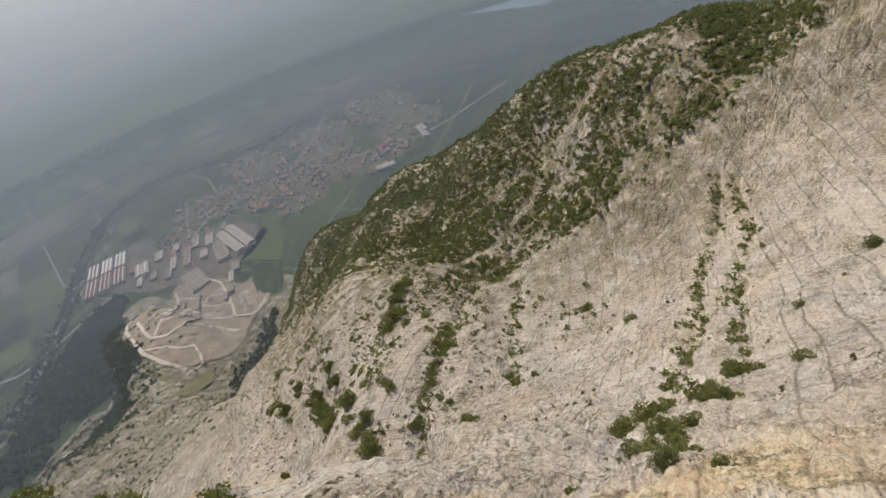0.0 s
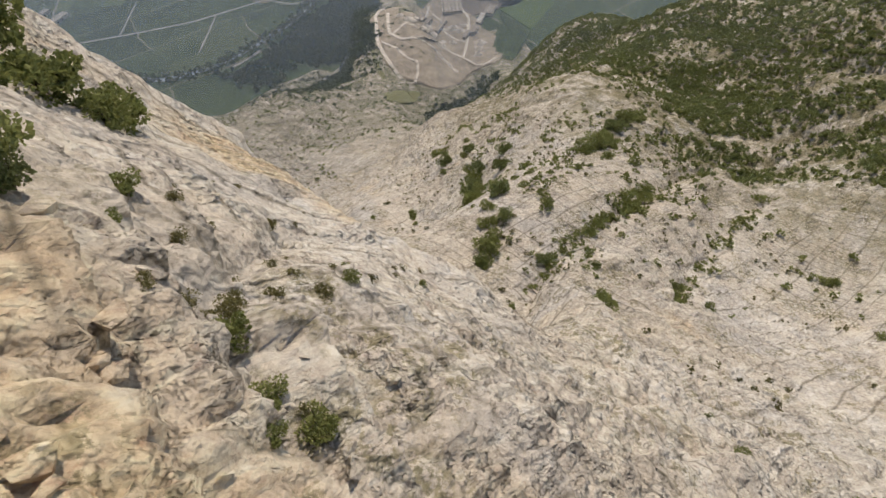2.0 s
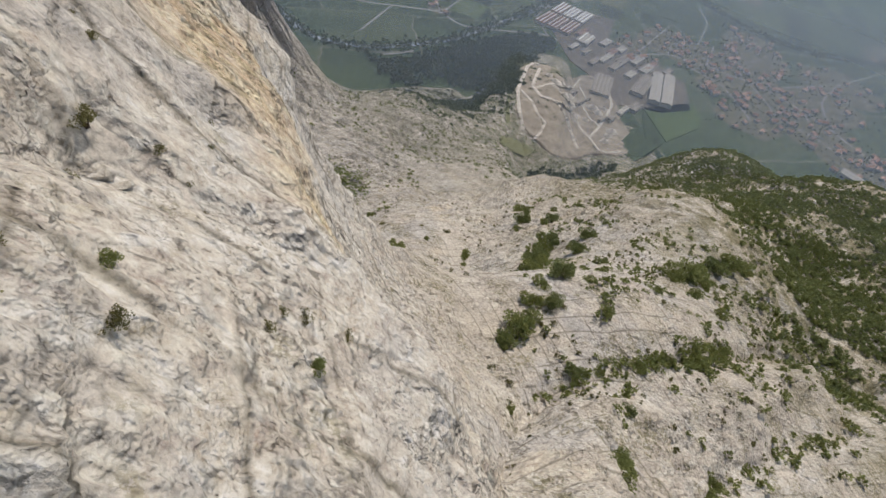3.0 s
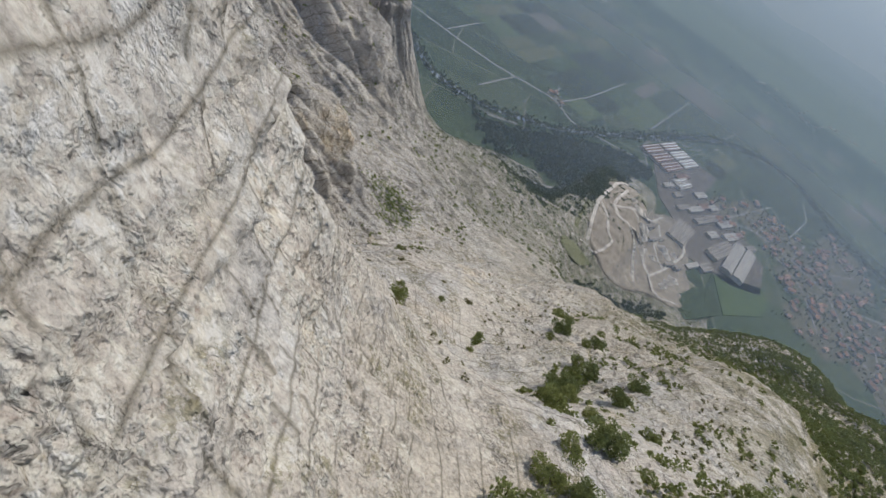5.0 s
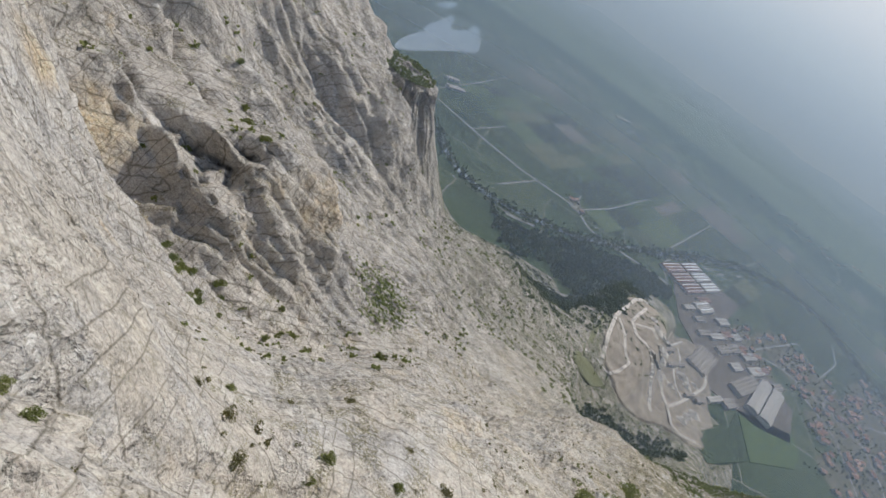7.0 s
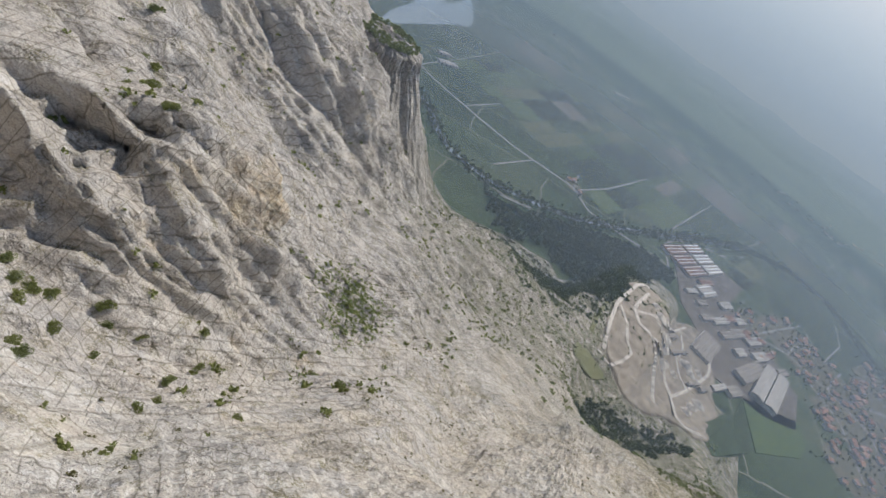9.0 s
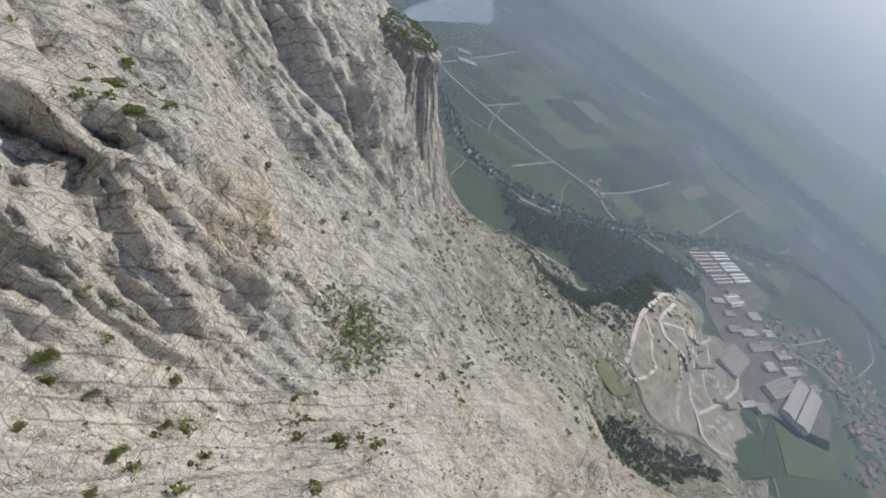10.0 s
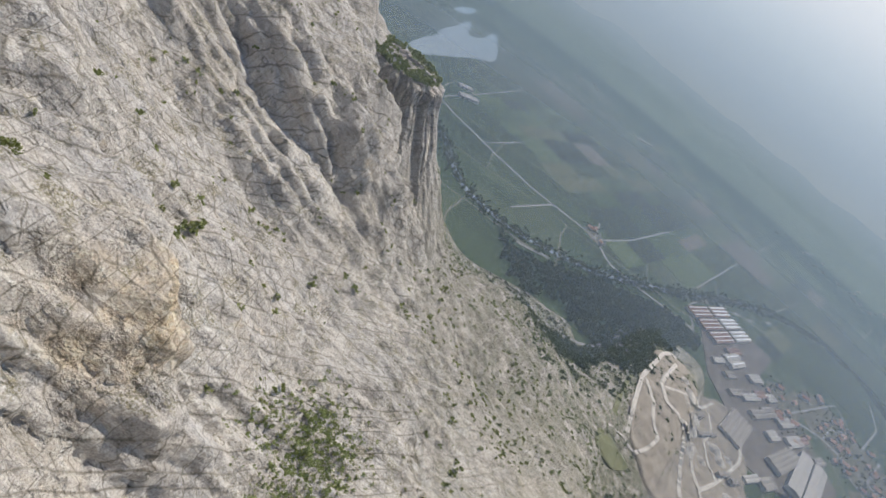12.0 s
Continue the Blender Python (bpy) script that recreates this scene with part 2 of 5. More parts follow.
def chips(q, size, seed):
    """Broken pieces of rock, each tilted its own way with a sharp edge to the next: about -0.6 to 0.6."""
    q = q / np.array(size)
    base = np.floor(q).astype(np.int64)
    first, out = np.full(len(q), 9.0), np.zeros(len(q))
    for dx in (-1, 0, 1):
        for dy in (-1, 0, 1):
            for dz in (-1, 0, 1):
                c = base + (dx, dy, dz)
                h = _perm[(_perm[(_perm[(c[:, 0] + seed) & 511] + c[:, 1]) & 511] + c[:, 2]) & 511]
                away_ = q - c - 0.5 - 0.45 * _grad[h]
                d = (away_ * away_).sum(1)
                nearer = d < first
                out = np.where(nearer, 0.5 * (away_ * _grad[(h * 7 + 3) & 511]).sum(1) + 0.7 * (h / 511.0 - 0.5), out)
                first = np.where(nearer, d, first)
    return out


def carve(p, n, steep):
    """How far the rock stands out along its normal at p: buttresses, flutes, ledges and blocks."""
    flute = p - 0.78 * (p @ FALL)[:, None] * FALL
    big = smooth(60, 260, np.hypot(p[:, 0] - 10, p[:, 1] - 40))
    wall = smooth(-40, -150, p[:, 0])
    tall = wall * smooth(250, 420, p[:, 1]) * smooth(170, 300, p[:, 2])
    down = p - 0.94 * (p @ WALL_FALL)[:, None] * WALL_FALL
    down = down + 2.5 * np.stack([fbm(p / 31.0 + k, 2) for k in (3.0, 43.0, 83.0)], 1)
    out = 3.2 * big * ridged(flute / 55.0, 4, 0.55)
    out += wall * big * (1 - 0.6 * tall) * (5.5 * ridged(down / 34.0 + 2.0, 3, 0.6) - 4.2 * ridged(down / 15.0 + 31.0, 3, 0.6) + 2.2 * ridged(down / 6.0 + 11.0, 2))
    pillars = np.stack([p @ np.array((0.47, -0.88, 0.0)), p[:, 2] * 0.05, p @ np.array((0.88, 0.47, 0.0)) * 0.10], 1)
    pillars[:, 0] += 2.2 * fbm(p / 24.0 + 15.0, 2)
    out += tall * (6.5 * ridged(pillars / 21.0 + 52.0, 2, 0.5) - 4.0 * ridged(pillars / 8.5 + 71.0, 2, 0.55))
    out += (1 - wall) * big * (1.5 * ridged(flute / 16.0 + 7.0, 3, 0.6))
    out += 2.4 * (0.4 + 0.6 * big) * fbm(flute / 17.0 + 3.0, 3)
    shake = np.stack([fbm(p / 13.0 + 71.0, 3), fbm(p / 13.0 + 91.0, 3)], 1) * 1.8
    for line, rise, wide in RIBS:
        bent = p[:, :2] + shake * (0.55 * wide)
        out += rise * np.exp(-((away(bent, line) / wide) ** 1.25))
    warp = 2.2 * fbm(p / 23.0 + 40.0, 2)
    bed = (p @ BED + warp * 1.6) / 3.1
    ledge = bed - np.floor(bed)
    patch = smooth(-0.12, 0.25, gnoise(p / 31.0 + 80.0))
    out += 0.85 * patch * (smooth(0.0, 0.88, ledge) - smooth(0.88, 1.0, ledge))
    cleft = (p @ CLEFT + 1.5 * fbm(p / 19.0 + 11.0, 2)) / 4.7
    cleft = cleft - np.floor(cleft)
    out += 0.9 * smooth(-0.05, 0.25, gnoise(p / 37.0 + 33.0)) * (smooth(0.0, 0.88, cleft) - smooth(0.88, 1.0, cleft))
    q = p @ JOINTS.T + np.stack([fbm(p / 7.0 + k, 3) for k in (21.0, 51.0, 91.0)], 1) * 0.7
    rough = smooth(-0.30, 0.25, gnoise(p / 26.0 + 5.0))
    rubble = np.exp(-((p[:, 0] + 4) ** 2 + (p[:, 1] - 14) ** 2) / 200.0)
    near = 1 - smooth(60, 110, np.hypot(p[:, 0] - 4, p[:, 1] - 30))
    out += (0.5 + 1.0 * rough) * (1 - 0.75 * smooth(24, 44, p[:, 1]) * smooth(22, 8, p[:, 0]) * smooth(-110, -60, p[:, 0])) * lumps(q, (9.0, 3.2, 4.4), 3, 0.14) * (0.2 + 0.8 * big) * (0.25 + 0.75 * smooth(150, 330, p[:, 2]))
    out += 0.6 * rough * blocks(q, (5.3, 2.2, 2.6)) * (1 - near)
    close = near > 0.01
    k, qc, rc = near[close], q[close], ((0.45 + 0.65 * rough) * (1 - 0.8 * smooth(24, 44, p[:, 1]) * smooth(22, 8, p[:, 0])) + 0.5 * rubble)[close]
    calm = 1 - 0.6 * smooth(28, 46, p[close, 1]) * smooth(24, 8, p[close, 0])
    out[close] += k * calm * (0.30 + 0.5 * rc) * (0.85 * chips(qc, (3.6, 1.5, 2.0), 17) + 0.42 * chips(qc, (1.5, 0.66, 0.9), 29))
    out[close] += k * rubble[close] * 0.5 * lumps(qc, (1.9, 1.3, 1.1), 57, 0.16)
    lens = p @ JOINTS.T * np.array((0.35, 1.0, 0.7))
    out += 0.45 * fbm(lens / 1.9 + 13.0, 3) * (0.4 + 0.6 * near)
    out += 0.4 * fbm(p / 3.1 + 60.0, 3) + 0.14 * near * fbm(p / 0.8 + 31.0, 2)
    return out * (0.55 + 0.45 * steep)


def sheet(name, xs, ys):
    z = relief(xs, ys)
    gx, gy = np.meshgrid(xs, ys)
    sx, sy = np.gradient(z, xs, axis=1), np.gradient(z, ys, axis=0)
    n = unit(np.stack([-sx, -sy, np.ones_like(z)], -1).reshape(-1, 3))
    p = np.stack([gx, gy, z], -1).reshape(-1, 3)
    steep = smooth(0.12, 0.6, np.hypot(sx, sy).ravel())
    up = smooth(20, 120, p[:, 2])
    p = p + n * (carve(p, n, steep) * up * steep)[:, None]
    return mesh_grid(name, p, len(xs), len(ys)), p.reshape(len(ys), len(xs), 3), n.reshape(len(ys), len(xs), 3)


def mesh_grid(name, p, nx, ny):
    a = (np.arange(ny - 1)[:, None] * nx + np.arange(nx - 1)).ravel()
    quads = np.stack([a, a + 1, a + nx + 1, a + nx], 1).astype(np.int32)
    me = bpy.data.meshes.new(name)
    me.vertices.add(len(p)), me.loops.add(4 * len(quads)), me.polygons.add(len(quads))
    me.vertices.foreach_set("co", p.astype(np.float32).ravel())
    me.loops.foreach_set("vertex_index", quads.ravel())
    me.polygons.foreach_set("loop_start", np.arange(0, 4 * len(quads), 4, dtype=np.int32))
    me.polygons.foreach_set("loop_total", np.full(len(quads), 4, dtype=np.int32))
    me.polygons.foreach_set("use_smooth", np.ones(len(quads), dtype=bool))
    me.update(calc_edges=True)
    return me


# ---- materials ----
def rock_material():
    m = Mat("limestone", 0.92)
    at = m.place()
    broad = m.noise(at, 0.018, 4, 0.6)
    tone = m.ramp(broad, (0.34, (0.50, 0.44, 0.355)), (0.5, (0.575, 0.515, 0.43)), (0.66, (0.63, 0.58, 0.50)))
    # bluish grey and creamy areas
    tone = m.mix(m.ramp(m.noise(at, 0.045, 6, 0.65, 0.4), (0.50, 0.0), (0.62, 0.75)), tone, (0.50, 0.475, 0.44))
    tone = m.mix(m.ramp(m.noise(m.place(1, 1, 1, (40, 0, 70)), 0.03, 6, 0.65), (0.54, 0.0), (0.66, 0.6)), tone, (0.59, 0.505, 0.375))
    # grey streaks down the face and the wall
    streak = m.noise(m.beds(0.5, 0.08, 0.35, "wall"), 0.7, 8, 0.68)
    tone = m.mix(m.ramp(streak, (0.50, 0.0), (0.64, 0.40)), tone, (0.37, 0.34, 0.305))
    wall_streak = m.noise(m.beds(0.42, 0.035, 0.42, "wall"), 0.34, 9, 0.68)
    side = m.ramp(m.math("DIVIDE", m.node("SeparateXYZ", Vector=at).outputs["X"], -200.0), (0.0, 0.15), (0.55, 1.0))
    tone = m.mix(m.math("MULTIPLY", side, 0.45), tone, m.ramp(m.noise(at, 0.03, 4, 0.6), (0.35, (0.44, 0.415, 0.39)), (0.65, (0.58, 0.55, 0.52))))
    tone = m.mix(m.math("MULTIPLY", side, m.ramp(wall_streak, (0.51, 0.0), (0.60, 0.50))), tone, (0.30, 0.28, 0.26))
    # fresh ochre breaks
    ochre = m.ramp(m.noise(at, 0.035, 6, 0.62, 0.6), (0.62, 0.0), (0.70, 0.5))
    for x, y, z, r in OCHRE:
        off = m.node("VectorMath")
        off.operation = "DISTANCE"
        m.put(off.inputs[0], m.noise3(at, 0.09, 14.0 * r / 20.0))
        off.inputs[1].default_value = (x, y, z)
        ochre = m.math("MAXIMUM", ochre, m.ramp(m.math("DIVIDE", off.outputs["Value"], r), (0.45, 0.85), (1.0, 0.0)))
    ochre = m.math("MULTIPLY", ochre, m.ramp(m.noise(at, 0.5, 6, 0.7), (0.36, 0.45), (0.56, 1.0)))
    tone = m.mix(ochre, tone, m.ramp(m.noise(at, 0.4, 5, 0.6), (0.35, (0.55, 0.415, 0.25)), (0.65, (0.69, 0.56, 0.375))))

    # broken faces of the rock: each piece tilted its own way, with a sharp edge to the next
    def facets(across, along, third, shift, frame="face"):
        v = m.t.nodes.new("ShaderNodeTexVoronoi")
        at_ = m.noise3(m.beds(1 / across, 1 / along, 1 / third, frame), 1.1, 0.22)
        m.put(v.inputs["Vector"], at_)
        v.inputs["Scale"].default_value = 1.0
        own, local, dot = m.node("VectorMath"), m.node("VectorMath"), m.node("VectorMath")
        own.operation, local.operation, dot.operation = "SUBTRACT", "SUBTRACT", "DOT_PRODUCT"
        m.put(own.inputs[0], v.outputs["Color"])
        own.inputs[1].default_value = (0.5, 0.5, 0.5)
        m.put(local.inputs[0], at_), m.put(local.inputs[1], v.outputs["Position"])
        m.put(dot.inputs[0], local.outputs[0]), m.put(dot.inputs[1], own.outputs[0])
        level_ = m.node("SeparateColor", Color=v.outputs["Color"]).outputs[0]
        return m.math("ADD", dot.outputs["Value"], m.math("MULTIPLY", level_, shift)), level_

    big, big_own = facets(2.2, 6.0, 3.0, 0.30)
    mid, mid_own = facets(0.75, 1.7, 1.0, 0.40)
    small, small_own = facets(0.26, 0.5, 0.32, 0.45)
    pillar, _ = facets(5.5, 44.0, 9.0, 0.35, "wall")
    slat, slat_own = facets(1.7, 13.0, 2.6, 0.35, "wall")
    for own, how in ((big_own, 0.10), (mid_own, 0.12), (small_own, 0.10), (slat_own, 0.10)):
        tone = m.mix(how, tone, m.ramp(own, (0.0, 0.12), (1.0, 0.88)), "OVERLAY")

    # parallel joints through the beds: thin dark seams, and slabs that step from one to the next
    def seams(axis, spacing, thin, low, high, patch):
        dot = m.node("VectorMath")
        dot.operation = "DOT_PRODUCT"
        m.put(dot.inputs[0], at)
        dot.inputs[1].default_value = [a / spacing for a in axis]
        w = m.math("ADD", dot.outputs["Value"], m.math("MULTIPLY", m.noise(at, 0.20 / spacing, 4, 0.45), 1.1))
        edge, own = m.t.nodes.new("ShaderNodeTexVoronoi"), m.t.nodes.new("ShaderNodeTexVoronoi")
        edge.voronoi_dimensions = own.voronoi_dimensions = "1D"
        edge.feature = "DISTANCE_TO_EDGE"
        for v in (edge, own):
            m.put(v.inputs["W"], w)
            v.inputs["Scale"].default_value = 1.0
        gate = m.ramp(m.noise(at, patch, 6, 0.65), (low, 0.0), (high, 1.0))
        slab = m.node("SeparateColor", Color=own.outputs["Color"]).outputs[0]
        return m.math("MULTIPLY", m.ramp(edge.outputs["Distance"], (0.0, 1.0), (thin, 0.0)), gate), m.math("MULTIPLY", slab, gate)
    cleft, cleft_slab = seams((-0.46, 0.77, -0.44), 5.5, 0.060, 0.40, 0.52, 0.045)
    fine_cleft, fine_slab = seams((-0.46, 0.77, -0.44), 1.4, 0.075, 0.46, 0.58, 0.13)
    bed, bed_slab = seams((0.78, 0.50, -0.38), 4.2, 0.060, 0.43, 0.55, 0.05)
    fine_bed, fine_bed_slab = seams((0.70, 0.62, -0.35), 1.2, 0.075, 0.47, 0.59, 0.15)
    flute, flute_slab = seams((-0.80, 0.46, 0.38), 6.5, 0.085, 0.36, 0.50, 0.03)
    crack = m.math("MAXIMUM", m.math("MULTIPLY", m.math("MAXIMUM", cleft, bed), 0.70), m.math("MULTIPLY", m.math("MAXIMUM", fine_cleft, fine_bed), 0.20))
    crack = m.math("MAXIMUM", crack, m.math("MULTIPLY", flute, m.math("MULTIPLY", side, 0.65)))
    tone = m.mix(crack, tone, (0.125, 0.108, 0.075))
    # dry grass and soil on the gentler ground, in small tufts and drifts
    up = m.node("SeparateXYZ", Vector=m.node("NewGeometry").outputs["Normal"]).outputs["Z"]
    drift = m.math("MULTIPLY", m.ramp(m.noise(at, 0.11, 6, 0.65), (0.51, 0.0), (0.60, 1.0)), m.ramp(m.noise(at, 1.3, 9, 0.8), (0.48, 0.0), (0.53, 0.8)))
    green = m.math("MULTIPLY", m.ramp(up, (0.50, 0.0), (0.76, 1.0)), drift)
    tone = m.mix(green, tone, m.ramp(m.noise(at, 0.9, 5, 0.65), (0.35, (0.12, 0.115, 0.052)), (0.65, (0.27, 0.235, 0.13))))
    # dry turf under the scrub of the ridge
    east = m.node("SeparateXYZ", Vector=at)
    ridge = m.ramp(m.math("DIVIDE", m.math("ADD", m.math("MULTIPLY", east.outputs["X"], 0.8), m.math("MULTIPLY", east.outputs["Y"], 0.5)), 300.0), (0.40, 0.0), (0.62, 1.0))
    turf = m.math("MULTIPLY", m.math("MULTIPLY", ridge, m.ramp(up, (0.40, 0.0), (0.65, 1.0))), m.ramp(m.noise(at, 0.12, 8, 0.72), (0.40, 0.0), (0.54, 0.85)))
    turf = m.math("MULTIPLY", turf, m.ramp(m.math("DIVIDE", east.outputs["X"], 200.0), (0.15, 0.0), (0.45, 1.0)))
    tone = m.mix(turf, tone, m.ramp(m.noise(at, 0.5, 6, 0.7), (0.36, (0.13, 0.125, 0.06)), (0.64, (0.29, 0.25, 0.15))))
    # the scrubby foot of the mountain
    low = m.node("SeparateXYZ", Vector=at).outputs["Z"]
    deep = m.math("DIVIDE", low, 400.0)
    tone = m.mix(m.ramp(deep, (0.35, 0.75), (0.85, 0.0)), tone, m.ramp(m.noise(at, 0.06, 8, 0.72), (0.38, (0.30, 0.275, 0.235)), (0.62, (0.46, 0.425, 0.365))))
    foot = m.math("MULTIPLY", m.ramp(deep, (0.25, 1.0), (0.95, 0.0)), m.ramp(m.noise(at, 0.045, 9, 0.78), (0.40, 0.0), (0.53, 0.85)))
    tone = m.mix(foot, tone, m.ramp(m.noise(at, 0.2, 5, 0.7), (0.4, (0.095, 0.102, 0.055)), (0.62, (0.21, 0.195, 0.125))))
    fine = m.noise(at, 1.6, 10, 0.75)
    tone = m.mix(0.7, tone, m.ramp(fine, (0.34, 0.22), (0.48, 0.5), (0.66, 0.75)), "OVERLAY")
    n = m.bump(m.noise(m.beds(0.9, 0.3, 0.7), 0.28, 8, 0.65), 0.7, 0.7)
    n = m.bump(pillar, m.math("MULTIPLY", side, 4.0), 0.8, n)
    n = m.bump(slat, m.math("MULTIPLY", side, 1.3), 0.8, n)
    n = m.bump(m.math("ADD", m.math("ADD", cleft_slab, bed_slab), m.math("MULTIPLY", flute_slab, side)), 1.5, 0.9, n)
    n = m.bump(m.math("ADD", fine_slab, fine_bed_slab), 0.45, 0.9, n)
    n = m.bump(big, 1.2, 0.8, n)
    n = m.bump(mid, 0.42, 0.8, n)
    n = m.bump(small, 0.11, 0.8, n)
    n = m.bump(m.noise(at, 1.6, 9, 0.72), 0.14, 0.8, n)
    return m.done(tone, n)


def noise3(self, at, scale, reach):
    """The place at, shaken by up to reach metres, for ragged patches."""
    n = self.node("TexNoise", Vector=at, Scale=scale, Detail=4.0, Roughness=0.6)
    mid, grow, out = self.node("VectorMath"), self.node("VectorMath"), self.node("VectorMath")
    mid.operation, grow.operation, out.operation = "SUBTRACT", "SCALE", "ADD"
    self.put(mid.inputs[0], n.outputs["Color"])
    mid.inputs[1].default_value = (0.5, 0.5, 0.5)
    self.put(grow.inputs[0], mid.outputs[0])
    grow.inputs["Scale"].default_value = reach * 2
    self.put(out.inputs[0], at), self.put(out.inputs[1], grow.outputs[0])
    return out.outputs[0]


FRAMES = {"face": ((-0.46, 0.77, -0.44), (0.886, 0.356, -0.296), (0.071, 0.526, 0.846)), "wall": ((0.747, -0.665, 0.0), (0.48, 0.54, -0.69), (0.459, 0.515, 0.722))}


def beds(self, across, along, third, frame="face"):
    """Places measured across the limestone beds, along them down the rock, and third way, each scaled."""
    at = self.node("NewGeometry").outputs["Position"]
    out = self.node("CombineXYZ")
    for k, (axis, scale) in enumerate(zip(FRAMES[frame], (across, along, third))):
        dot = self.node("VectorMath")
        dot.operation = "DOT_PRODUCT"
        self.put(dot.inputs[0], at)
        dot.inputs[1].default_value = [a * scale for a in axis]
        self.put(out.inputs[k], dot.outputs["Value"])
    return out.outputs[0]


Mat.noise3, Mat.beds = noise3, beds
# where the rock broke lately and shows ochre: place and reach
OCHRE = [(-3, 20, 671, 9), (1, 18, 668, 7), (26, 2, 656, 12), (-9, 57, 645, 11), (0, 49, 643, 7), (-46, 96, 625, 10), (-158, 292, 421, 25), (-190, 191, 458, 24), (-155, 190, 445, 14), (-125, 152, 525, 10), (-148, 243, 417, 9), (-60, 118, 575, 10), (9, 17, 661, 6), (14, 10, 662, 8), (4, 14, 667, 8), (20, 6, 658, 9), (-33, 143, 529, 5)]


def leaf_material(name, dark, light, grain=0.8):
    m = Mat(name, 0.75)
    r = m.node("NewGeometry").outputs["Random Per Island"]
    own = m.node("ObjectInfo").outputs["Random"]
    tone = m.mix(m.math("ADD", m.math("MULTIPLY", r, 0.6), m.math("MULTIPLY", own, 0.4)), dark, light)
    tone = m.mix(m.ramp(m.noise(m.place(), grain, 3, 0.6), (0.35, 0.0), (0.7, 0.5)), tone, light)
    thin, both = m.node("BsdfTranslucent", Color=tone), m.node("MixShader")
    both.inputs[0].default_value = 0.35
    m.done(tone)
    for k, a in ((1, m.s.outputs[0]), (2, thin.outputs[0])):
        m.t.links.new(a, both.inputs[k])
    m.t.links.new(both.outputs[0], m.t.nodes["Material Output"].inputs["Surface"])
    return m.m


def toned(name, dark, light, scale, rough=0.9, relief=0.0, island=0.0):
    """A surface mottled between two tones at two scales."""
    m = Mat(name, rough)
    at = m.place()
    f = m.math("ADD", m.math("MULTIPLY", m.noise(at, scale, 5, 0.65), 0.65), m.math("MULTIPLY", m.noise(at, scale * 9, 4, 0.6), 0.35))
    tone = m.ramp(f, (0.36, dark), (0.64, light))
    if island:
        own = m.node("ObjectInfo").outputs["Random"]
        tone = m.mix(island, tone, m.ramp(own, (0.0, dark), (1.0, light)))
    return m.done(tone, m.bump(f, relief) if relief else None)


LIMESTONE = rock_material()
LEAF = leaf_material("shrub_leaves", (0.125, 0.155, 0.050), (0.330, 0.350, 0.135))
LEAF_DARK = leaf_material("pine_leaves", (0.115, 0.145, 0.054), (0.270, 0.300, 0.128))
TUFT = leaf_material("dry_grass", (0.110, 0.108, 0.045), (0.255, 0.235, 0.105))
WOODS = leaf_material("wood_leaves", (0.085, 0.112, 0.062), (0.165, 0.190, 0.105), 0.02)
BARK = toned("bark", (0.05, 0.04, 0.03), (0.13, 0.105, 0.08), 3.0, 0.95, 0.05)
ROAD = toned("pale_road", (0.22, 0.215, 0.195), (0.32, 0.31, 0.285), 0.05)
TRACK = toned("white_gravel", (0.43, 0.395, 0.34), (0.56, 0.52, 0.45), 0.06)
QUARRY = toned("quarry_gravel", (0.19, 0.163, 0.13), (0.37, 0.325, 0.262), 0.040, 0.95, 2.5)
ROOF = toned("clay_tiles", (0.34, 0.175, 0.12), (0.56, 0.37, 0.28), 0.3, 0.85, 0.03, 0.7)
PLASTER = toned("plaster", (0.45, 0.42, 0.37), (0.70, 0.67, 0.61), 0.2, 0.9, 0.0, 0.6)
PINK = toned("brick_red_roofing", (0.20, 0.125, 0.10), (0.30, 0.20, 0.165), 0.05)
METAL = toned("pale_sheet_roofing", (0.30, 0.28, 0.25), (0.44, 0.415, 0.375), 0.06, 0.55)
DULL = toned("brown_sheet_roofing", (0.20, 0.18, 0.155), (0.31, 0.28, 0.245), 0.05, 0.7)
WHITE = toned("white_roofing", (0.72, 0.72, 0.70), (0.82, 0.82, 0.80), 0.1, 0.5)
MEADOW = toned("mown_meadow", (0.060, 0.098, 0.034), (0.090, 0.130, 0.050), 0.03)
BANK = toned("rough_grass", (0.115, 0.125, 0.060), (0.190, 0.185, 0.100), 0.04)
ORCHARD = toned("dark_orchard", (0.030, 0.050, 0.024), (0.050, 0.075, 0.034), 0.05)
SOIL = toned("ploughed_soil", (0.14, 0.122, 0.095), (0.20, 0.178, 0.14), 0.05)
GLASS = toned("dark_window", (0.02, 0.025, 0.03), (0.04, 0.045, 0.05), 1.0, 0.2)
WATER = Mat("lake_water", 0.12).done((0.34, 0.39, 0.41))
WATER.node_tree.nodes["Principled BSDF"].inputs["Specular IOR Level"].default_value = 0.8


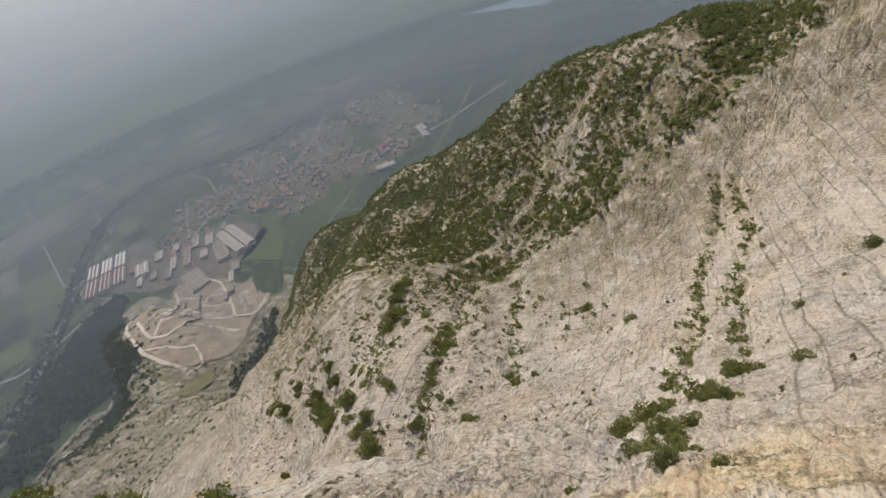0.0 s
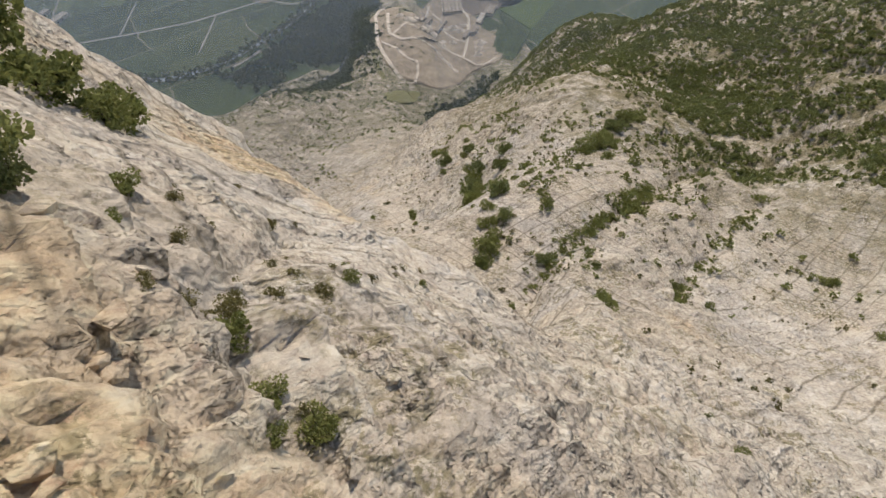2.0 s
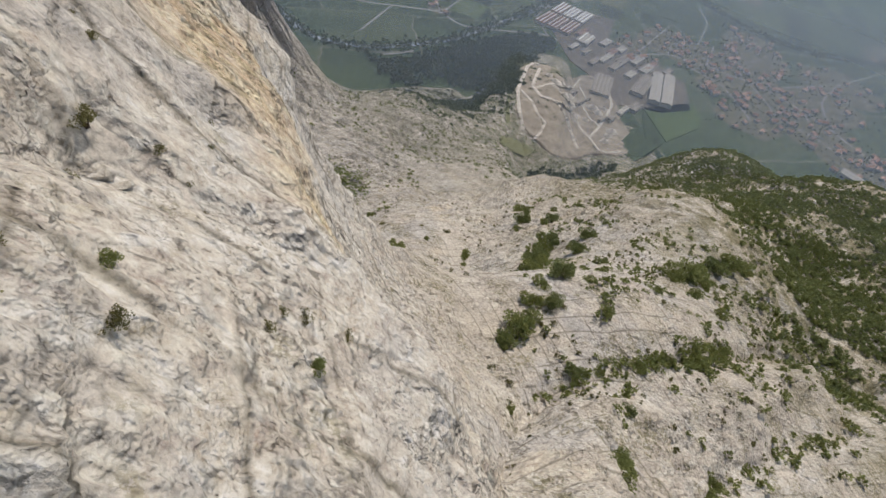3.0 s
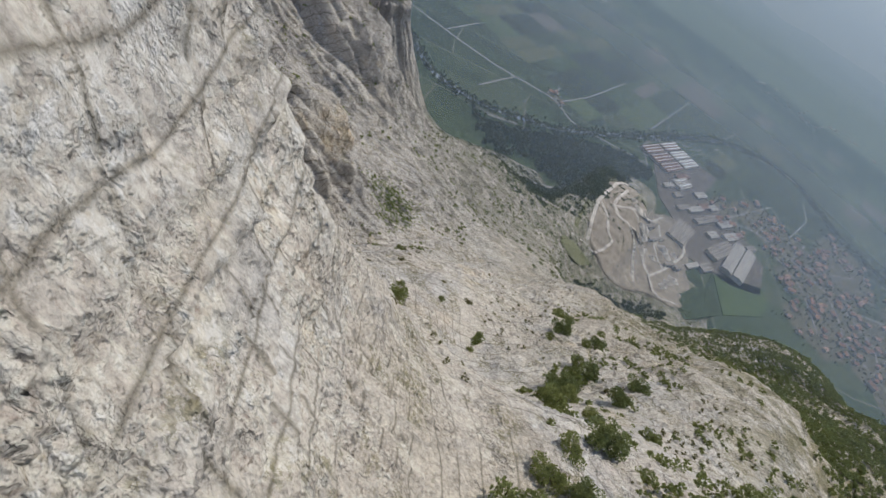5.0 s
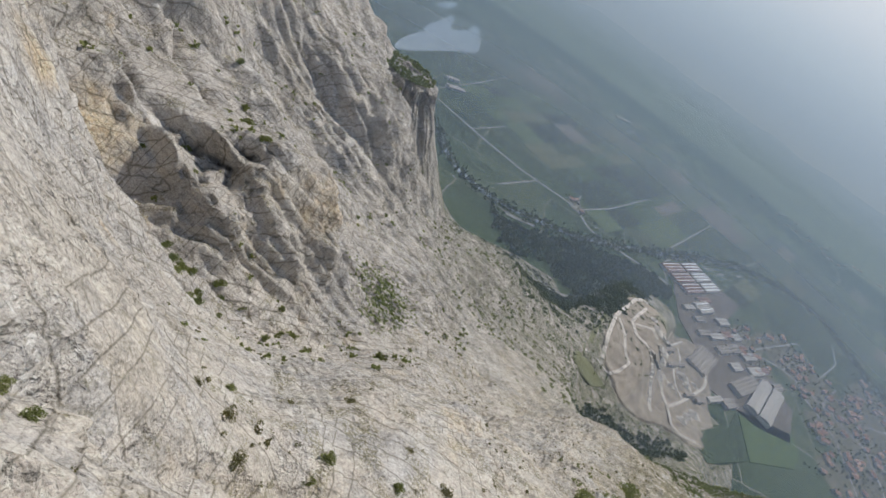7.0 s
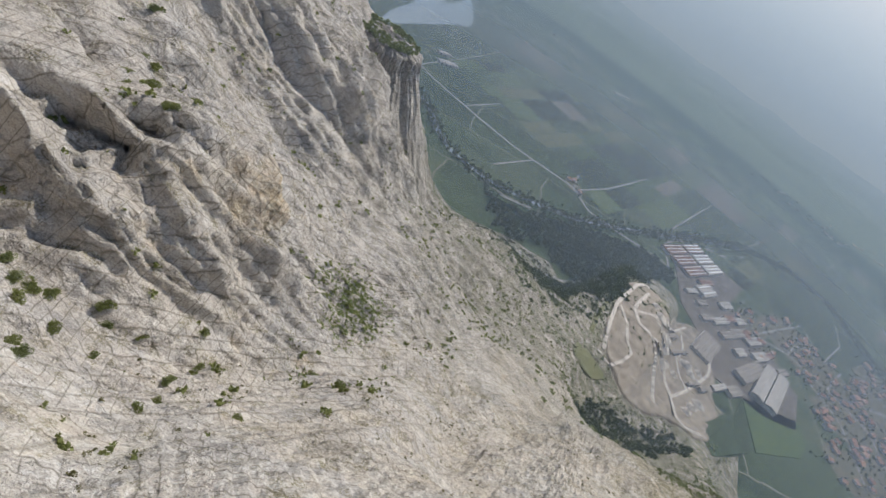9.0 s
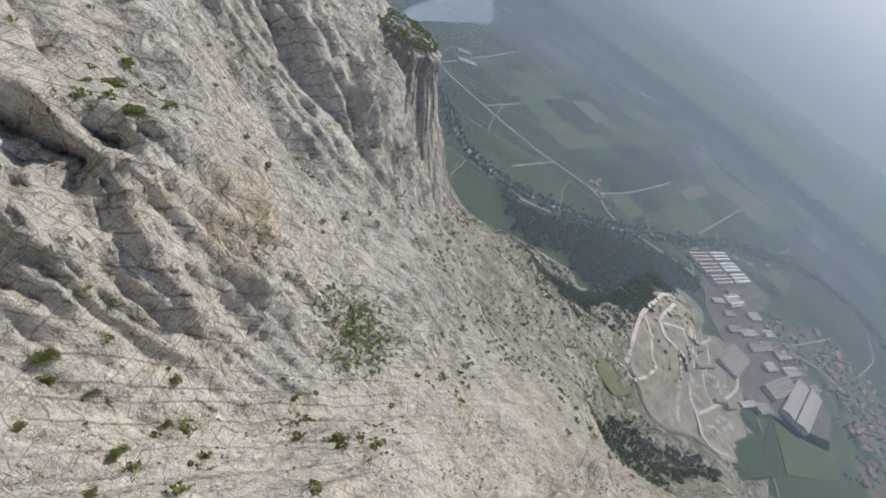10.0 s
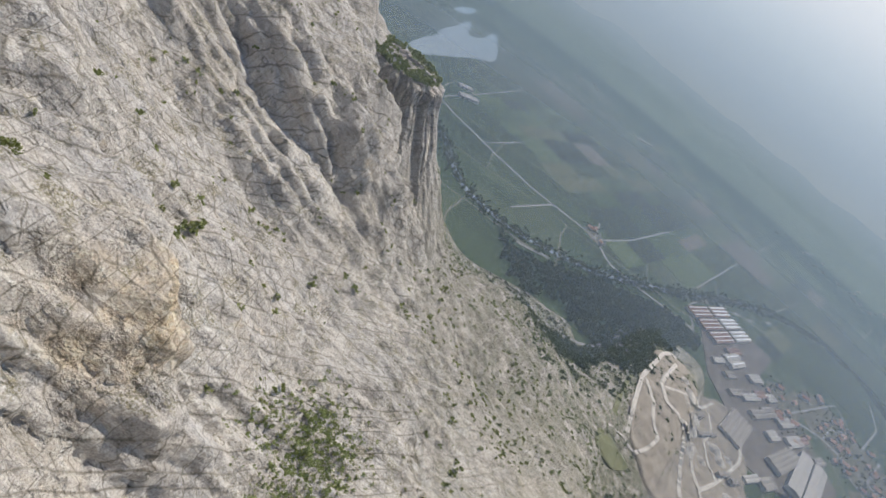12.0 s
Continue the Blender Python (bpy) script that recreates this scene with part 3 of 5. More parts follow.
def field_material():
    """Orchards, vineyards and meadows, each with its own green, between thin tracks."""
    m = Mat("valley_fields", 0.95)
    at = m.place(1, 1, 0.0, (0, 0, -24))
    def strips(width, row, line, turn):
        v = m.t.nodes.new("ShaderNodeTexBrick")
        m.put(v.inputs["Vector"], m.noise3(m.place(1, 1, 0.0, (0, 0, turn)), 0.004, 30.0))
        for key, value in (("Scale", 0.01), ("Mortar Size", line), ("Mortar Smooth", 0.2), ("Bias", 0.0), ("Brick Width", width), ("Row Height", row)):
            v.inputs[key].default_value = value
        v.inputs["Color1"].default_value, v.inputs["Color2"].default_value, v.inputs["Mortar"].default_value = (0, 0, 0, 1), (1, 1, 1, 1), (0.5, 0.5, 0.5, 1)
        return v
    small, large = strips(2.3, 0.62, 0.012, -24), strips(5.2, 2.1, 0.026, -24)
    f = m.mix(0.5, small.outputs["Color"], large.outputs["Color"])
    tone = m.ramp(f, (0.0, (0.030, 0.052, 0.028)), (0.3, (0.046, 0.072, 0.036)), (0.6, (0.066, 0.098, 0.046)), (1.0, (0.118, 0.130, 0.075)))
    broad = m.ramp(m.noise(at, 0.0016, 3, 0.6), (0.40, (0.032, 0.052, 0.030)), (0.62, (0.070, 0.090, 0.048)))
    tone = m.mix(0.35, tone, broad)
    tone = m.mix(m.math("MULTIPLY", large.outputs["Fac"], 0.7), tone, (0.24, 0.225, 0.175))
    tone = m.mix(0.15, tone, m.ramp(m.noise(at, 0.03, 4, 0.6), (0.3, 0.25), (0.7, 0.75)), "OVERLAY")
    return m.done(tone)


FIELDS = field_material()


# ---- helpers for things ----
def part(name, bm, material, parent=None, label=""):
    """Links a bmesh as one mesh object under a thing or a part."""
    me = bpy.data.meshes.new(name)
    bm.to_mesh(me), bm.free()
    me.materials.append(material)
    ob = new(name, me)
    ob.parent = parent
    return tagged(ob, label)


def boxed(bm, x0, x1, y0, y1, z0, z1):
    made = bmesh.ops.create_cube(bm, size=1)["verts"]
    for v in made:
        v.co = Vector((x0 + (v.co.x + 0.5) * (x1 - x0), y0 + (v.co.y + 0.5) * (y1 - y0), z0 + (v.co.z + 0.5) * (z1 - z0)))
    return made


def arrays_mesh(name, points, faces, sides, material, smoothed=False):
    """A mesh from computed arrays of points and faces that all have the same number of sides."""
    me = bpy.data.meshes.new(name)
    faces = np.asarray(faces, np.int32)
    me.vertices.add(len(points)), me.loops.add(faces.size), me.polygons.add(len(faces))
    me.vertices.foreach_set("co", np.asarray(points, np.float32).ravel())
    me.loops.foreach_set("vertex_index", faces.ravel())
    me.polygons.foreach_set("loop_start", np.arange(0, faces.size, sides, dtype=np.int32))
    me.polygons.foreach_set("loop_total", np.full(len(faces), sides, dtype=np.int32))
    me.polygons.foreach_set("use_smooth", np.full(len(faces), smoothed, dtype=bool))
    me.update(calc_edges=True)
    me.materials.append(material)
    return me


# ---- the mountain ----
xs = steps(-640, 640, (-640, 12), (-330, 2.6), (-150, 1.5), (-60, 0.65), (-32, 0.42), (-14, 0.22), (22, 0.22), (36, 0.42), (70, 0.8), (160, 1.6), (320, 3.5), (640, 14))
ys = steps(-120, 1500, (-120, 6), (-20, 0.9), (0, 0.35), (8, 0.22), (40, 0.22), (52, 0.40), (110, 0.7), (220, 1.1), (330, 1.5), (560, 3.0), (800, 6), (1500, 12))
mountain_mesh, SURFACE, NORMALS = sheet("mountain", xs, ys)
mountain = new("mountain", mountain_mesh)
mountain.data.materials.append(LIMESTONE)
tagged(mountain, "pale grey limestone mountainside with slabs, gullies and ledges", "mountain", kind="structure")


def stand(x, y):
    """The place on the rock over x, y."""
    i, j = int(np.clip(np.searchsorted(ys, y), 6, len(ys) - 7)), int(np.clip(np.searchsorted(xs, x), 6, len(xs) - 7))
    some = SURFACE[i - 6 : i + 7, j - 6 : j + 7].reshape(-1, 3)
    return Vector(some[np.argmin(np.hypot(some[:, 0] - x, some[:, 1] - y))].tolist())


def level(x, y):
    """The height of the ground for things in the valley and at the foot."""
    inside = abs(x) < 630 and -110 < y < 1490
    return max(float(relief(np.array([x]), np.array([y]))[0, 0]) if inside else 0.0, 0.0)


# ---- the tower behind the wall ----
angle, high = np.meshgrid(np.linspace(0, 2 * math.pi, 321), np.concatenate([np.linspace(120, 382, 120), [386, 388, 389]]))
side = np.stack([np.cos(angle), np.sin(angle), 0 * angle], -1).reshape(-1, 3)
lift_ = high.ravel()[:, None] * np.array((0.0, 0.0, 1.0))
reach_ = 41 + 6.0 * ridged(side * 2.6 + lift_ / 300.0, 3, 0.6) - 3.0 * ridged(side * 7.0 + lift_ / 60.0 + 20.0, 2, 0.6) + 2.0 * fbm(side * 3.0 + lift_ / 22.0, 3)
reach_ += 0.07 * np.maximum(380 - high.ravel(), 0) + 0.52 * np.maximum(368 - high.ravel(), 0)
reach_ *= np.clip((389.0 - high.ravel()) / 7.0, 0, 1) ** 0.5
top_ = high.ravel() + 5 * fbm(side * 2.0 + 5.0, 3) * smooth(358, 382, high.ravel())
tower_at = side * reach_[:, None] * (1.05, 0.8, 0) + np.stack([0 * top_ - 362, 0 * top_ + 586, top_], -1)
tower = new("rock_tower", mesh_grid("rock_tower", tower_at, 321, 123))
tower.data.materials.append(LIMESTONE)
tagged(tower, "fluted grey limestone tower standing behind the wall", "cliff", kind="structure")


# ---- the valley floor and the far side ----
def valley_height(x, y):
    """Flat, and gently rolling far off."""
    bumps = fbm(np.stack([x / 620.0, y / 620.0, 0 * x], -1).reshape(-1, 3), 4).reshape(x.shape)
    return 60 * smooth(3000, 4500, np.hypot(x, y)) * (0.5 + bumps)


gx, gy = np.meshgrid(np.linspace(-5200, 5200, 131), np.linspace(-2500, 5600, 101))
gz = valley_height(gx, gy)
ground = new("ground", mesh_grid("ground", np.stack([gx, gy, gz - 0.4], -1).reshape(-1, 3), 131, 101))
ground.data.materials.append(FIELDS)
tagged(ground, "flat green valley floor with orchards and vineyards", "ground", kind="structure")


def ribbon(name, line, wide, material, lift, label, category="road"):
    """A road, track or river laid along a line in plan."""
    fine = []
    for (x0, y0), (x1, y1) in zip(line[:-1], line[1:]):
        n = max(2, int(math.hypot(x1 - x0, y1 - y0) / 12))
        fine += [(x0 + (x1 - x0) * k / n, y0 + (y1 - y0) * k / n) for k in range(n)]
    fine = np.array(fine + [line[-1]], float)
    for _ in range(3):
        fine[1:-1] = (fine[:-2] + 2 * fine[1:-1] + fine[2:]) / 4
    d = unit(np.gradient(fine, axis=0))
    side = np.stack([-d[:, 1], d[:, 0]], 1) * (wide / 2 * (1 + 0.12 * np.sin(np.arange(len(fine)) * 1.7)))[:, None]
    rows = []
    for p, s in zip(fine, side):
        rows += [(*(p + s), max(level(*(p + s)), level(*p)) + lift), (*(p - s), max(level(*(p - s)), level(*p)) + lift)]
    a = np.arange(0, 2 * len(fine) - 2, 2)
    ob = new(name, arrays_mesh(name, rows, np.stack([a, a + 1, a + 3, a + 2], 1), 4, material))
    return tagged(ob, label, category, kind="structure")


RIVER = [(-1150, 1300), (-850, 1330), (-703, 1279), (-620, 1221), (-544, 1188), (-486, 1193), (-419, 1209), (-367, 1242), (-299, 1297), (-223, 1376), (-149, 1496), (-58, 1660), (69, 1940), (187, 2122), (350, 2252), (500, 2249), (598, 2136), (700, 2020), (900, 1960), (1300, 2050)]
ribbon("river", RIVER, 17, WATER, 0.35, "narrow grey-green river between lines of trees", "river")
MAIN = [(-1400, 1500), (-829, 1430), (-625, 1442), (-496, 1458), (-300, 1525), (-221, 1470), (-138, 1495), (29, 1560), (170, 1500), (300, 1590), (402, 1650), (540, 1640), (690, 1600), (830, 1480), (960, 1290), (1150, 1230), (1500, 1200)]
ribbon("road", MAIN, 8, ROAD, 0.5, "pale country road along the valley")
for line in (
    [(-35, 1796), (18, 2489), (95, 3316), (180, 3700)], [(176, 2110), (251, 2457)], [(-150, 3480), (-67, 3422), (177, 3211), (372, 3237), (469, 3171), (900, 3180)],
    [(-693, 1436), (-686, 1633)], [(-436, 1475), (-459, 1290)], [(-290, 1530), (-250, 1700), (-218, 2012)], [(-900, 1440), (-946, 1781), (-999, 2095), (-1000, 2300), (-911, 2495)],
    [(304, 1600), (427, 1895), (505, 1772), (557, 1976), (537, 2111)], [(540, 1640), (700, 1780), (780, 1900), (990, 1950)], [(690, 1600), (951, 1752), (1220, 2018), (1400, 2300)],
    [(-300, 1525), (-335, 1620)], [(-560, 2500), (-573, 2760), (-746, 3040)], [(498, 2623), (560, 2900), (521, 3190)], [(29, 1560), (-20, 1660), (30, 1900)]):
    ribbon("road", line, 5.5, ROAD, 0.45, "narrow pale lane between fields")
# the first two are stream gravel, the short ones painted glints of the river
for line in ([(-369, 1196), (-340, 1214), (-318, 1236), (-299, 1259)], [(-175, 934), (-152, 1021), (-133, 1085), (-101, 1122)], [(-8, 1735), (17, 1776)], [(30, 1800), (53, 1835)], [(80, 1856), (98, 1876)], [(128, 1896), (140, 1930)], [(176, 2000), (190, 2040)]):
    ribbon("gravel_bar", line, 8, ROAD, 0.7, "white strip for stream gravel and for painted glints of the river", "gravel")


def plot(name, corners, material, label, category="field"):
    """A field: a thin slab with the given corners."""
    bm = bmesh.new()
    top = [bm.verts.new((x, y, level(x, y) + 1.0)) for x, y in corners]
    f = bm.faces.new(top)
    down = bmesh.ops.extrude_face_region(bm, geom=[f])["geom"]
    bmesh.ops.translate(bm, vec=(0, 0, -3), verts=[g for g in down if isinstance(g, bmesh.types.BMVert)])
    bmesh.ops.recalc_face_normals(bm, faces=bm.faces)
    return tagged(part(name, bm, material), label, category, kind="structure")


plot("meadow", [(322, 1290), (456, 1385), (478, 1330), (470, 1268), (378, 1160)], MEADOW, "bright green mown meadow beside the factory halls", "meadow")
plot("orchard", [(262, 1120), (318, 1210), (322, 1285), (374, 1160), (330, 1075), (290, 1010), (266, 1020)], ORCHARD, "dark green orchard below the quarry", "orchard")
for corners in ([(-300, 2455), (-282, 2639), (-192, 2596), (-199, 2417)], [(-87, 2315), (-60, 2480), (147, 2452), (111, 2290)], [(-526, 2437), (-521, 2500), (-430, 2515), (-431, 2438)], [(700, 2300), (800, 2280), (820, 2420), (720, 2440)], [(-180, 1990), (-130, 1985), (-110, 2200), (-165, 2205)], [(260, 2600), (330, 2590), (350, 2760), (275, 2770)]):
    plot("field", corners, SOIL, "bare brown ploughed strip of a field")


YARD = toned("dusty_asphalt", (0.105, 0.090, 0.075), (0.195, 0.172, 0.148), 0.03)
plot("works_yard", [(40, 1600), (120, 1800), (230, 1800), (215, 1640), (330, 1560), (445, 1490), (452, 1345), (372, 1290), (300, 1280), (222, 1262), (188, 1372), (110, 1440)], YARD, "dusty grey yards between the factory halls", "yard")
for line in ([(402, 1650), (420, 1735), (470, 1800)], [(520, 1640), (540, 1720), (560, 1800)], [(640, 1610), (680, 1520), (700, 1430), (800, 1380), (860, 1300)], [(790, 1500), (800, 1380)], [(940, 1300), (1000, 1400), (1150, 1420)], [(470, 1600), (560, 1540), (620, 1380)], [(850, 1480), (860, 1600), (940, 1740)]):
    ribbon("road", line, 6, ROAD, 0.6, "narrow pale street between houses")


# fields between the lanes, in strips along the valley
CROPS = [toned("vineyard", (0.040, 0.064, 0.032), (0.060, 0.086, 0.042), 0.05), toned("orchard_rows", (0.026, 0.044, 0.025), (0.042, 0.060, 0.033), 0.06), toned("hay_meadow", (0.082, 0.115, 0.052), (0.112, 0.146, 0.068), 0.04), toned("young_crop", (0.056, 0.088, 0.038), (0.076, 0.108, 0.048), 0.04), SOIL, toned("stubble", (0.105, 0.115, 0.058), (0.145, 0.15, 0.08), 0.05)]
CROP_NAMES = ("green vineyard strip", "dark green orchard strip", "light green hay meadow strip", "green strip of young crops", "bare brown ploughed strip", "dry yellowish stubble strip")
rng = random.Random(31)
u_, v_ = (0.13, 0.99), (0.99, -0.13)
a_ = -1150.0
while a_ < 1250:
    wide_, b_ = rng.uniform(55, 130), 1500 + rng.uniform(0, 60)
    while b_ < 3050:
        long_ = rng.uniform(90, 260)
        mid = np.array([(v_[0] * (a_ + wide_ / 2) + u_[0] * (b_ + long_ / 2), v_[1] * (a_ + wide_ / 2) + u_[1] * (b_ + long_ / 2))])
        town = (mid[0, 0] > 230 and mid[0, 1] < 1980) or (mid[0, 0] > -40 and mid[0, 1] < 1850)
        if not town and away(mid, RIVER)[0] > 20 + 0.45 * max(wide_, long_) and away(mid, MAIN)[0] > 20 + 0.45 * long_ and math.hypot(mid[0, 0] + 1300, mid[0, 1] - 1950) > 420 and level(*mid[0]) < 1:
            k = rng.choices(range(6), (5, 5, 4, 5, 0.3, 0.8))[0]
            bm = bmesh.new()
            ends = [(v_[0] * p + u_[0] * q, v_[1] * p + u_[1] * q) for p, q in ((a_ + 2, b_ + 2), (a_ + wide_ - 2, b_ + 2), (a_ + wide_ - 2, b_ + long_ - 2), (a_ + 2, b_ + long_ - 2))]
            low_, top_ = [[bm.verts.new((x + rng.uniform(-2, 2), y + rng.uniform(-2, 2), z)) for x, y in ends] for z in (-1.0, 0.22)]
            bm.faces.new(top_)
            for i in range(4):
                bm.faces.new((low_[i], low_[(i + 1) % 4], top_[(i + 1) % 4], top_[i]))
            tagged(part("field", bm, CROPS[k]), CROP_NAMES[k] + " on the valley floor", "field", kind="structure")
        b_ += long_
    a_ += wide_


def outline(name, line, material, lift, label, category):
    bm = bmesh.new()
    bm.faces.new([bm.verts.new((x, y, lift)) for x, y in line])
    bmesh.ops.triangulate(bm, faces=bm.faces)
    return tagged(part(name, bm, material), label, category, kind="structure")


def rounded(line, passes=3):
    """Cuts the corners of a closed line."""
    for _ in range(passes):
        out = []
        for (x0, y0), (x1, y1) in zip(line, line[1:] + line[:1]):
            out += [(0.75 * x0 + 0.25 * x1, 0.75 * y0 + 0.25 * y1), (0.25 * x0 + 0.75 * x1, 0.25 * y0 + 0.75 * y1)]
        line = out
    return line


outline("lake", rounded([(-1146, 1480), (-1237, 1628), (-1303, 1813), (-1371, 1901), (-1405, 2001), (-1486, 2171), (-1521, 2264), (-1429, 2153), (-1364, 2060), (-1352, 2145), (-1468, 2405), (-1300, 2230), (-1164, 2043), (-1174, 1950), (-1159, 1807), (-1146, 1664), (-1135, 1561)], 1), WATER, 0.6, "pale still lake with ragged bays far up the valley", "lake")
outline("lake", rounded([(-1607, 2201), (-1671, 2354), (-1700, 2504), (-1609, 2372), (-1576, 2234)], 2), WATER, 0.6, "small pale pond beyond the lake", "lake")
outline("lake", rounded([(2345, 3169), (2240, 2803), (2280, 2316), (2360, 1984), (2401, 1530), (2564, 1644), (2665, 2171), (2635, 2636), (2549, 2892)], 2), WATER, 0.6, "long pale lake on the far side of the valley", "lake")
outline("gravel_flat", rounded([(-1395, 3034), (-1279, 3150), (-1128, 3486), (-1042, 3263), (-1075, 2948), (-1217, 2895)], 2), TRACK, 0.5, "pale bare gravel flat far up the valley", "gravel")

# ---- the quarry ----
PIT = rounded([(34, 933), (11, 985), (-8, 1081), (-8, 1250), (25, 1285), (56, 1260), (60, 1190), (94, 1220), (125, 1350), (185, 1395), (235, 1300), (250, 1264), (280, 1178), (276, 1076), (258, 990), (224, 985), (196, 1000), (165, 960), (106, 915), (63, 915)], 1)


def inside(x, y, line):
    hit = False
    for (x0, y0), (x1, y1) in zip(line, line[1:] + line[:1]):
        if (y0 > y) != (y1 > y) and x < x0 + (y - y0) * (x1 - x0) / (y1 - y0):
            hit = not hit
    return hit


qx, qy = np.arange(-40, 290, 4.0), np.arange(800, 1410, 4.0)
qz = np.maximum(relief(qx, qy), 0.5)
gx, gy = np.meshgrid(qx, qy)
q = np.stack([gx, gy, 0 * gx], -1).reshape(-1, 3)
bench = qz / 7.0 + 1.2 * fbm(q / 55.0, 3).reshape(qz.shape)
qz = qz + 4.0 + 2.6 * (smooth(0.72, 1.0, bench - np.floor(bench)) - (bench - np.floor(bench))) + 2.2 * fbm(q / 18.0 + 4, 3).reshape(qz.shape)
keep = np.array([[inside(x + 7 * math.sin(y / 17.0), y + 7 * math.sin(x / 13.0), PIT) for x in qx] for y in qy])
qz = np.where(keep, qz, np.maximum(relief(qx, qy), 0) - 6)
quarry = new("quarry", mesh_grid("quarry", np.stack([gx, gy, qz], -1).reshape(-1, 3), len(qx), len(qy)))
quarry.data.materials.append(QUARRY)
tagged(quarry, "open gravel quarry with pale benches and haul roads", "quarry", kind="structure")


def quarry_level(x, y):
    i, j = int(np.clip(round((y - 800) / 4.0), 0, len(qy) - 1)), int(np.clip(round((x + 40) / 4.0), 0, len(qx) - 1))
    return max(float(qz[i, j]), level(x, y))


def haul_road(line, wide):
    pts = []
    for (x0, y0), (x1, y1) in zip(line[:-1], line[1:]):
        pts += [(x0 + (x1 - x0) * k / 10, y0 + (y1 - y0) * k / 10) for k in range(10)]
    pts = np.array(pts + [line[-1]], float)
    for _ in range(4):
        pts[1:-1] = (pts[:-2] + 2 * pts[1:-1] + pts[2:]) / 4
    d = unit(np.gradient(pts, axis=0))
    s = np.stack([-d[:, 1], d[:, 0]], 1) * wide / 2
    rows = []
    for p, w in zip(pts, s):
        z = max(quarry_level(*(p + w)), quarry_level(*(p - w)), quarry_level(*p)) + 0.8
        rows += [(*(p + w), z), (*(p - w), z)]
    a = np.arange(0, 2 * len(pts) - 2, 2)
    tagged(new("haul_road", arrays_mesh("haul_road", rows, np.stack([a, a + 1, a + 3, a + 2], 1), 4, TRACK)), "white dusty haul road winding through the quarry", "road", kind="structure")


haul_road([(34, 933), (15, 977), (-3, 1068), (0, 1150), (2, 1226), (14, 1262), (28, 1262)], 8)
haul_road([(5, 1073), (36, 1042), (52, 1004), (75, 989), (70, 950), (60, 925)], 6)
haul_road([(33, 1230), (28, 1150), (28, 1105), (51, 1069), (87, 1074), (117, 1080), (140, 1049), (165, 1005)], 8)
haul_road([(87, 1076), (120, 1115), (139, 1150), (160, 1110), (174, 1082), (188, 1066), (210, 1130), (239, 1252), (225, 1319), (188, 1369)], 7)
haul_road([(188, 1066), (198, 1035), (210, 1010), (232, 1000), (256, 1022)], 6)
haul_road([(36, 1104), (66, 1135), (90, 1170), (111, 1210), (130, 1280), (147, 1343)], 6)
haul_road([(150, 1300), (170, 1250), (165, 1200), (190, 1160), (210, 1130)], 5)
haul_road([(66, 1135), (95, 1130), (125, 1160), (150, 1220), (170, 1250)], 5)
haul_road([(-15, 832), (10, 890), (36, 925), (63, 928)], 4)
plot("bank", rounded([(-4, 790), (-9, 838), (25, 890), (60, 905), (70, 890), (21, 825)], 2), BANK, "grassy strip of slope beside the quarry", "grass")
plot("bank", rounded([(8, 895), (-8, 970), (-16, 1060), (-22, 1040), (-14, 960), (-4, 890)], 2), BANK, "grassy bank along the edge of the quarry", "grass")


# ---- halls and houses ----
def hall(corner, along, across, length, width, tall, ridges, roof_material, label, stripe=None):
    """A factory hall: walls with door bays and a roof of low ridges, each a part."""
    base = new("factory_hall")
    z0 = level(*corner)
    turn = math.atan2(along[1], along[0])
    base.matrix_world = Matrix.Translation((corner[0], corner[1], z0)) @ Matrix.Rotation(turn, 4, "Z")
    bm = bmesh.new()
    boxed(bm, 0, length, 0, width, -8, tall)
    part("wall", bm, PLASTER, base)
    step = width / ridges
    for k in range(ridges):
        bm = bmesh.new()
        y0, y1 = k * step, (k + 1) * step - (0.6 if ridges > 1 else 0)
        ring = [[bm.verts.new((x, y, z)) for y, z in ((y0, tall), (y0, tall + 0.8), ((y0 + y1) / 2, tall + 0.8 + step * 0.12), (y1, tall + 0.8), (y1, tall))] for x in (-1.0, length + 1.0)]
        for i in range(5):
            bm.faces.new((ring[0][i], ring[0][(i + 1) % 5], ring[1][(i + 1) % 5], ring[1][i]))
        bm.faces.new(ring[0][::-1]), bm.faces.new(ring[1])
        bmesh.ops.recalc_face_normals(bm, faces=bm.faces)
        roof = part("roof", bm, roof_material, base)
        if stripe:
            bm = bmesh.new()
            boxed(bm, 2, length - 2, (y0 + y1) / 2 - stripe, (y0 + y1) / 2 + stripe, tall + 0.6 + step * 0.12, tall + 1.6 + step * 0.12)
            part("skylight", bm, WHITE, roof, "white ridge skylight")
    for k in range(max(2, int(length / 18))):
        bm = bmesh.new()
        boxed(bm, 6 + k * 17, 12 + k * 17, -0.25, 0.1, -1, 4.5)
        part("door", bm, GLASS, base)
    return tagged(base, label, "factory hall", "halls of the works")


def way(a, b):
    d = math.hypot(b[0] - a[0], b[1] - a[1])
    return ((b[0] - a[0]) / d, (b[1] - a[1]) / d), d


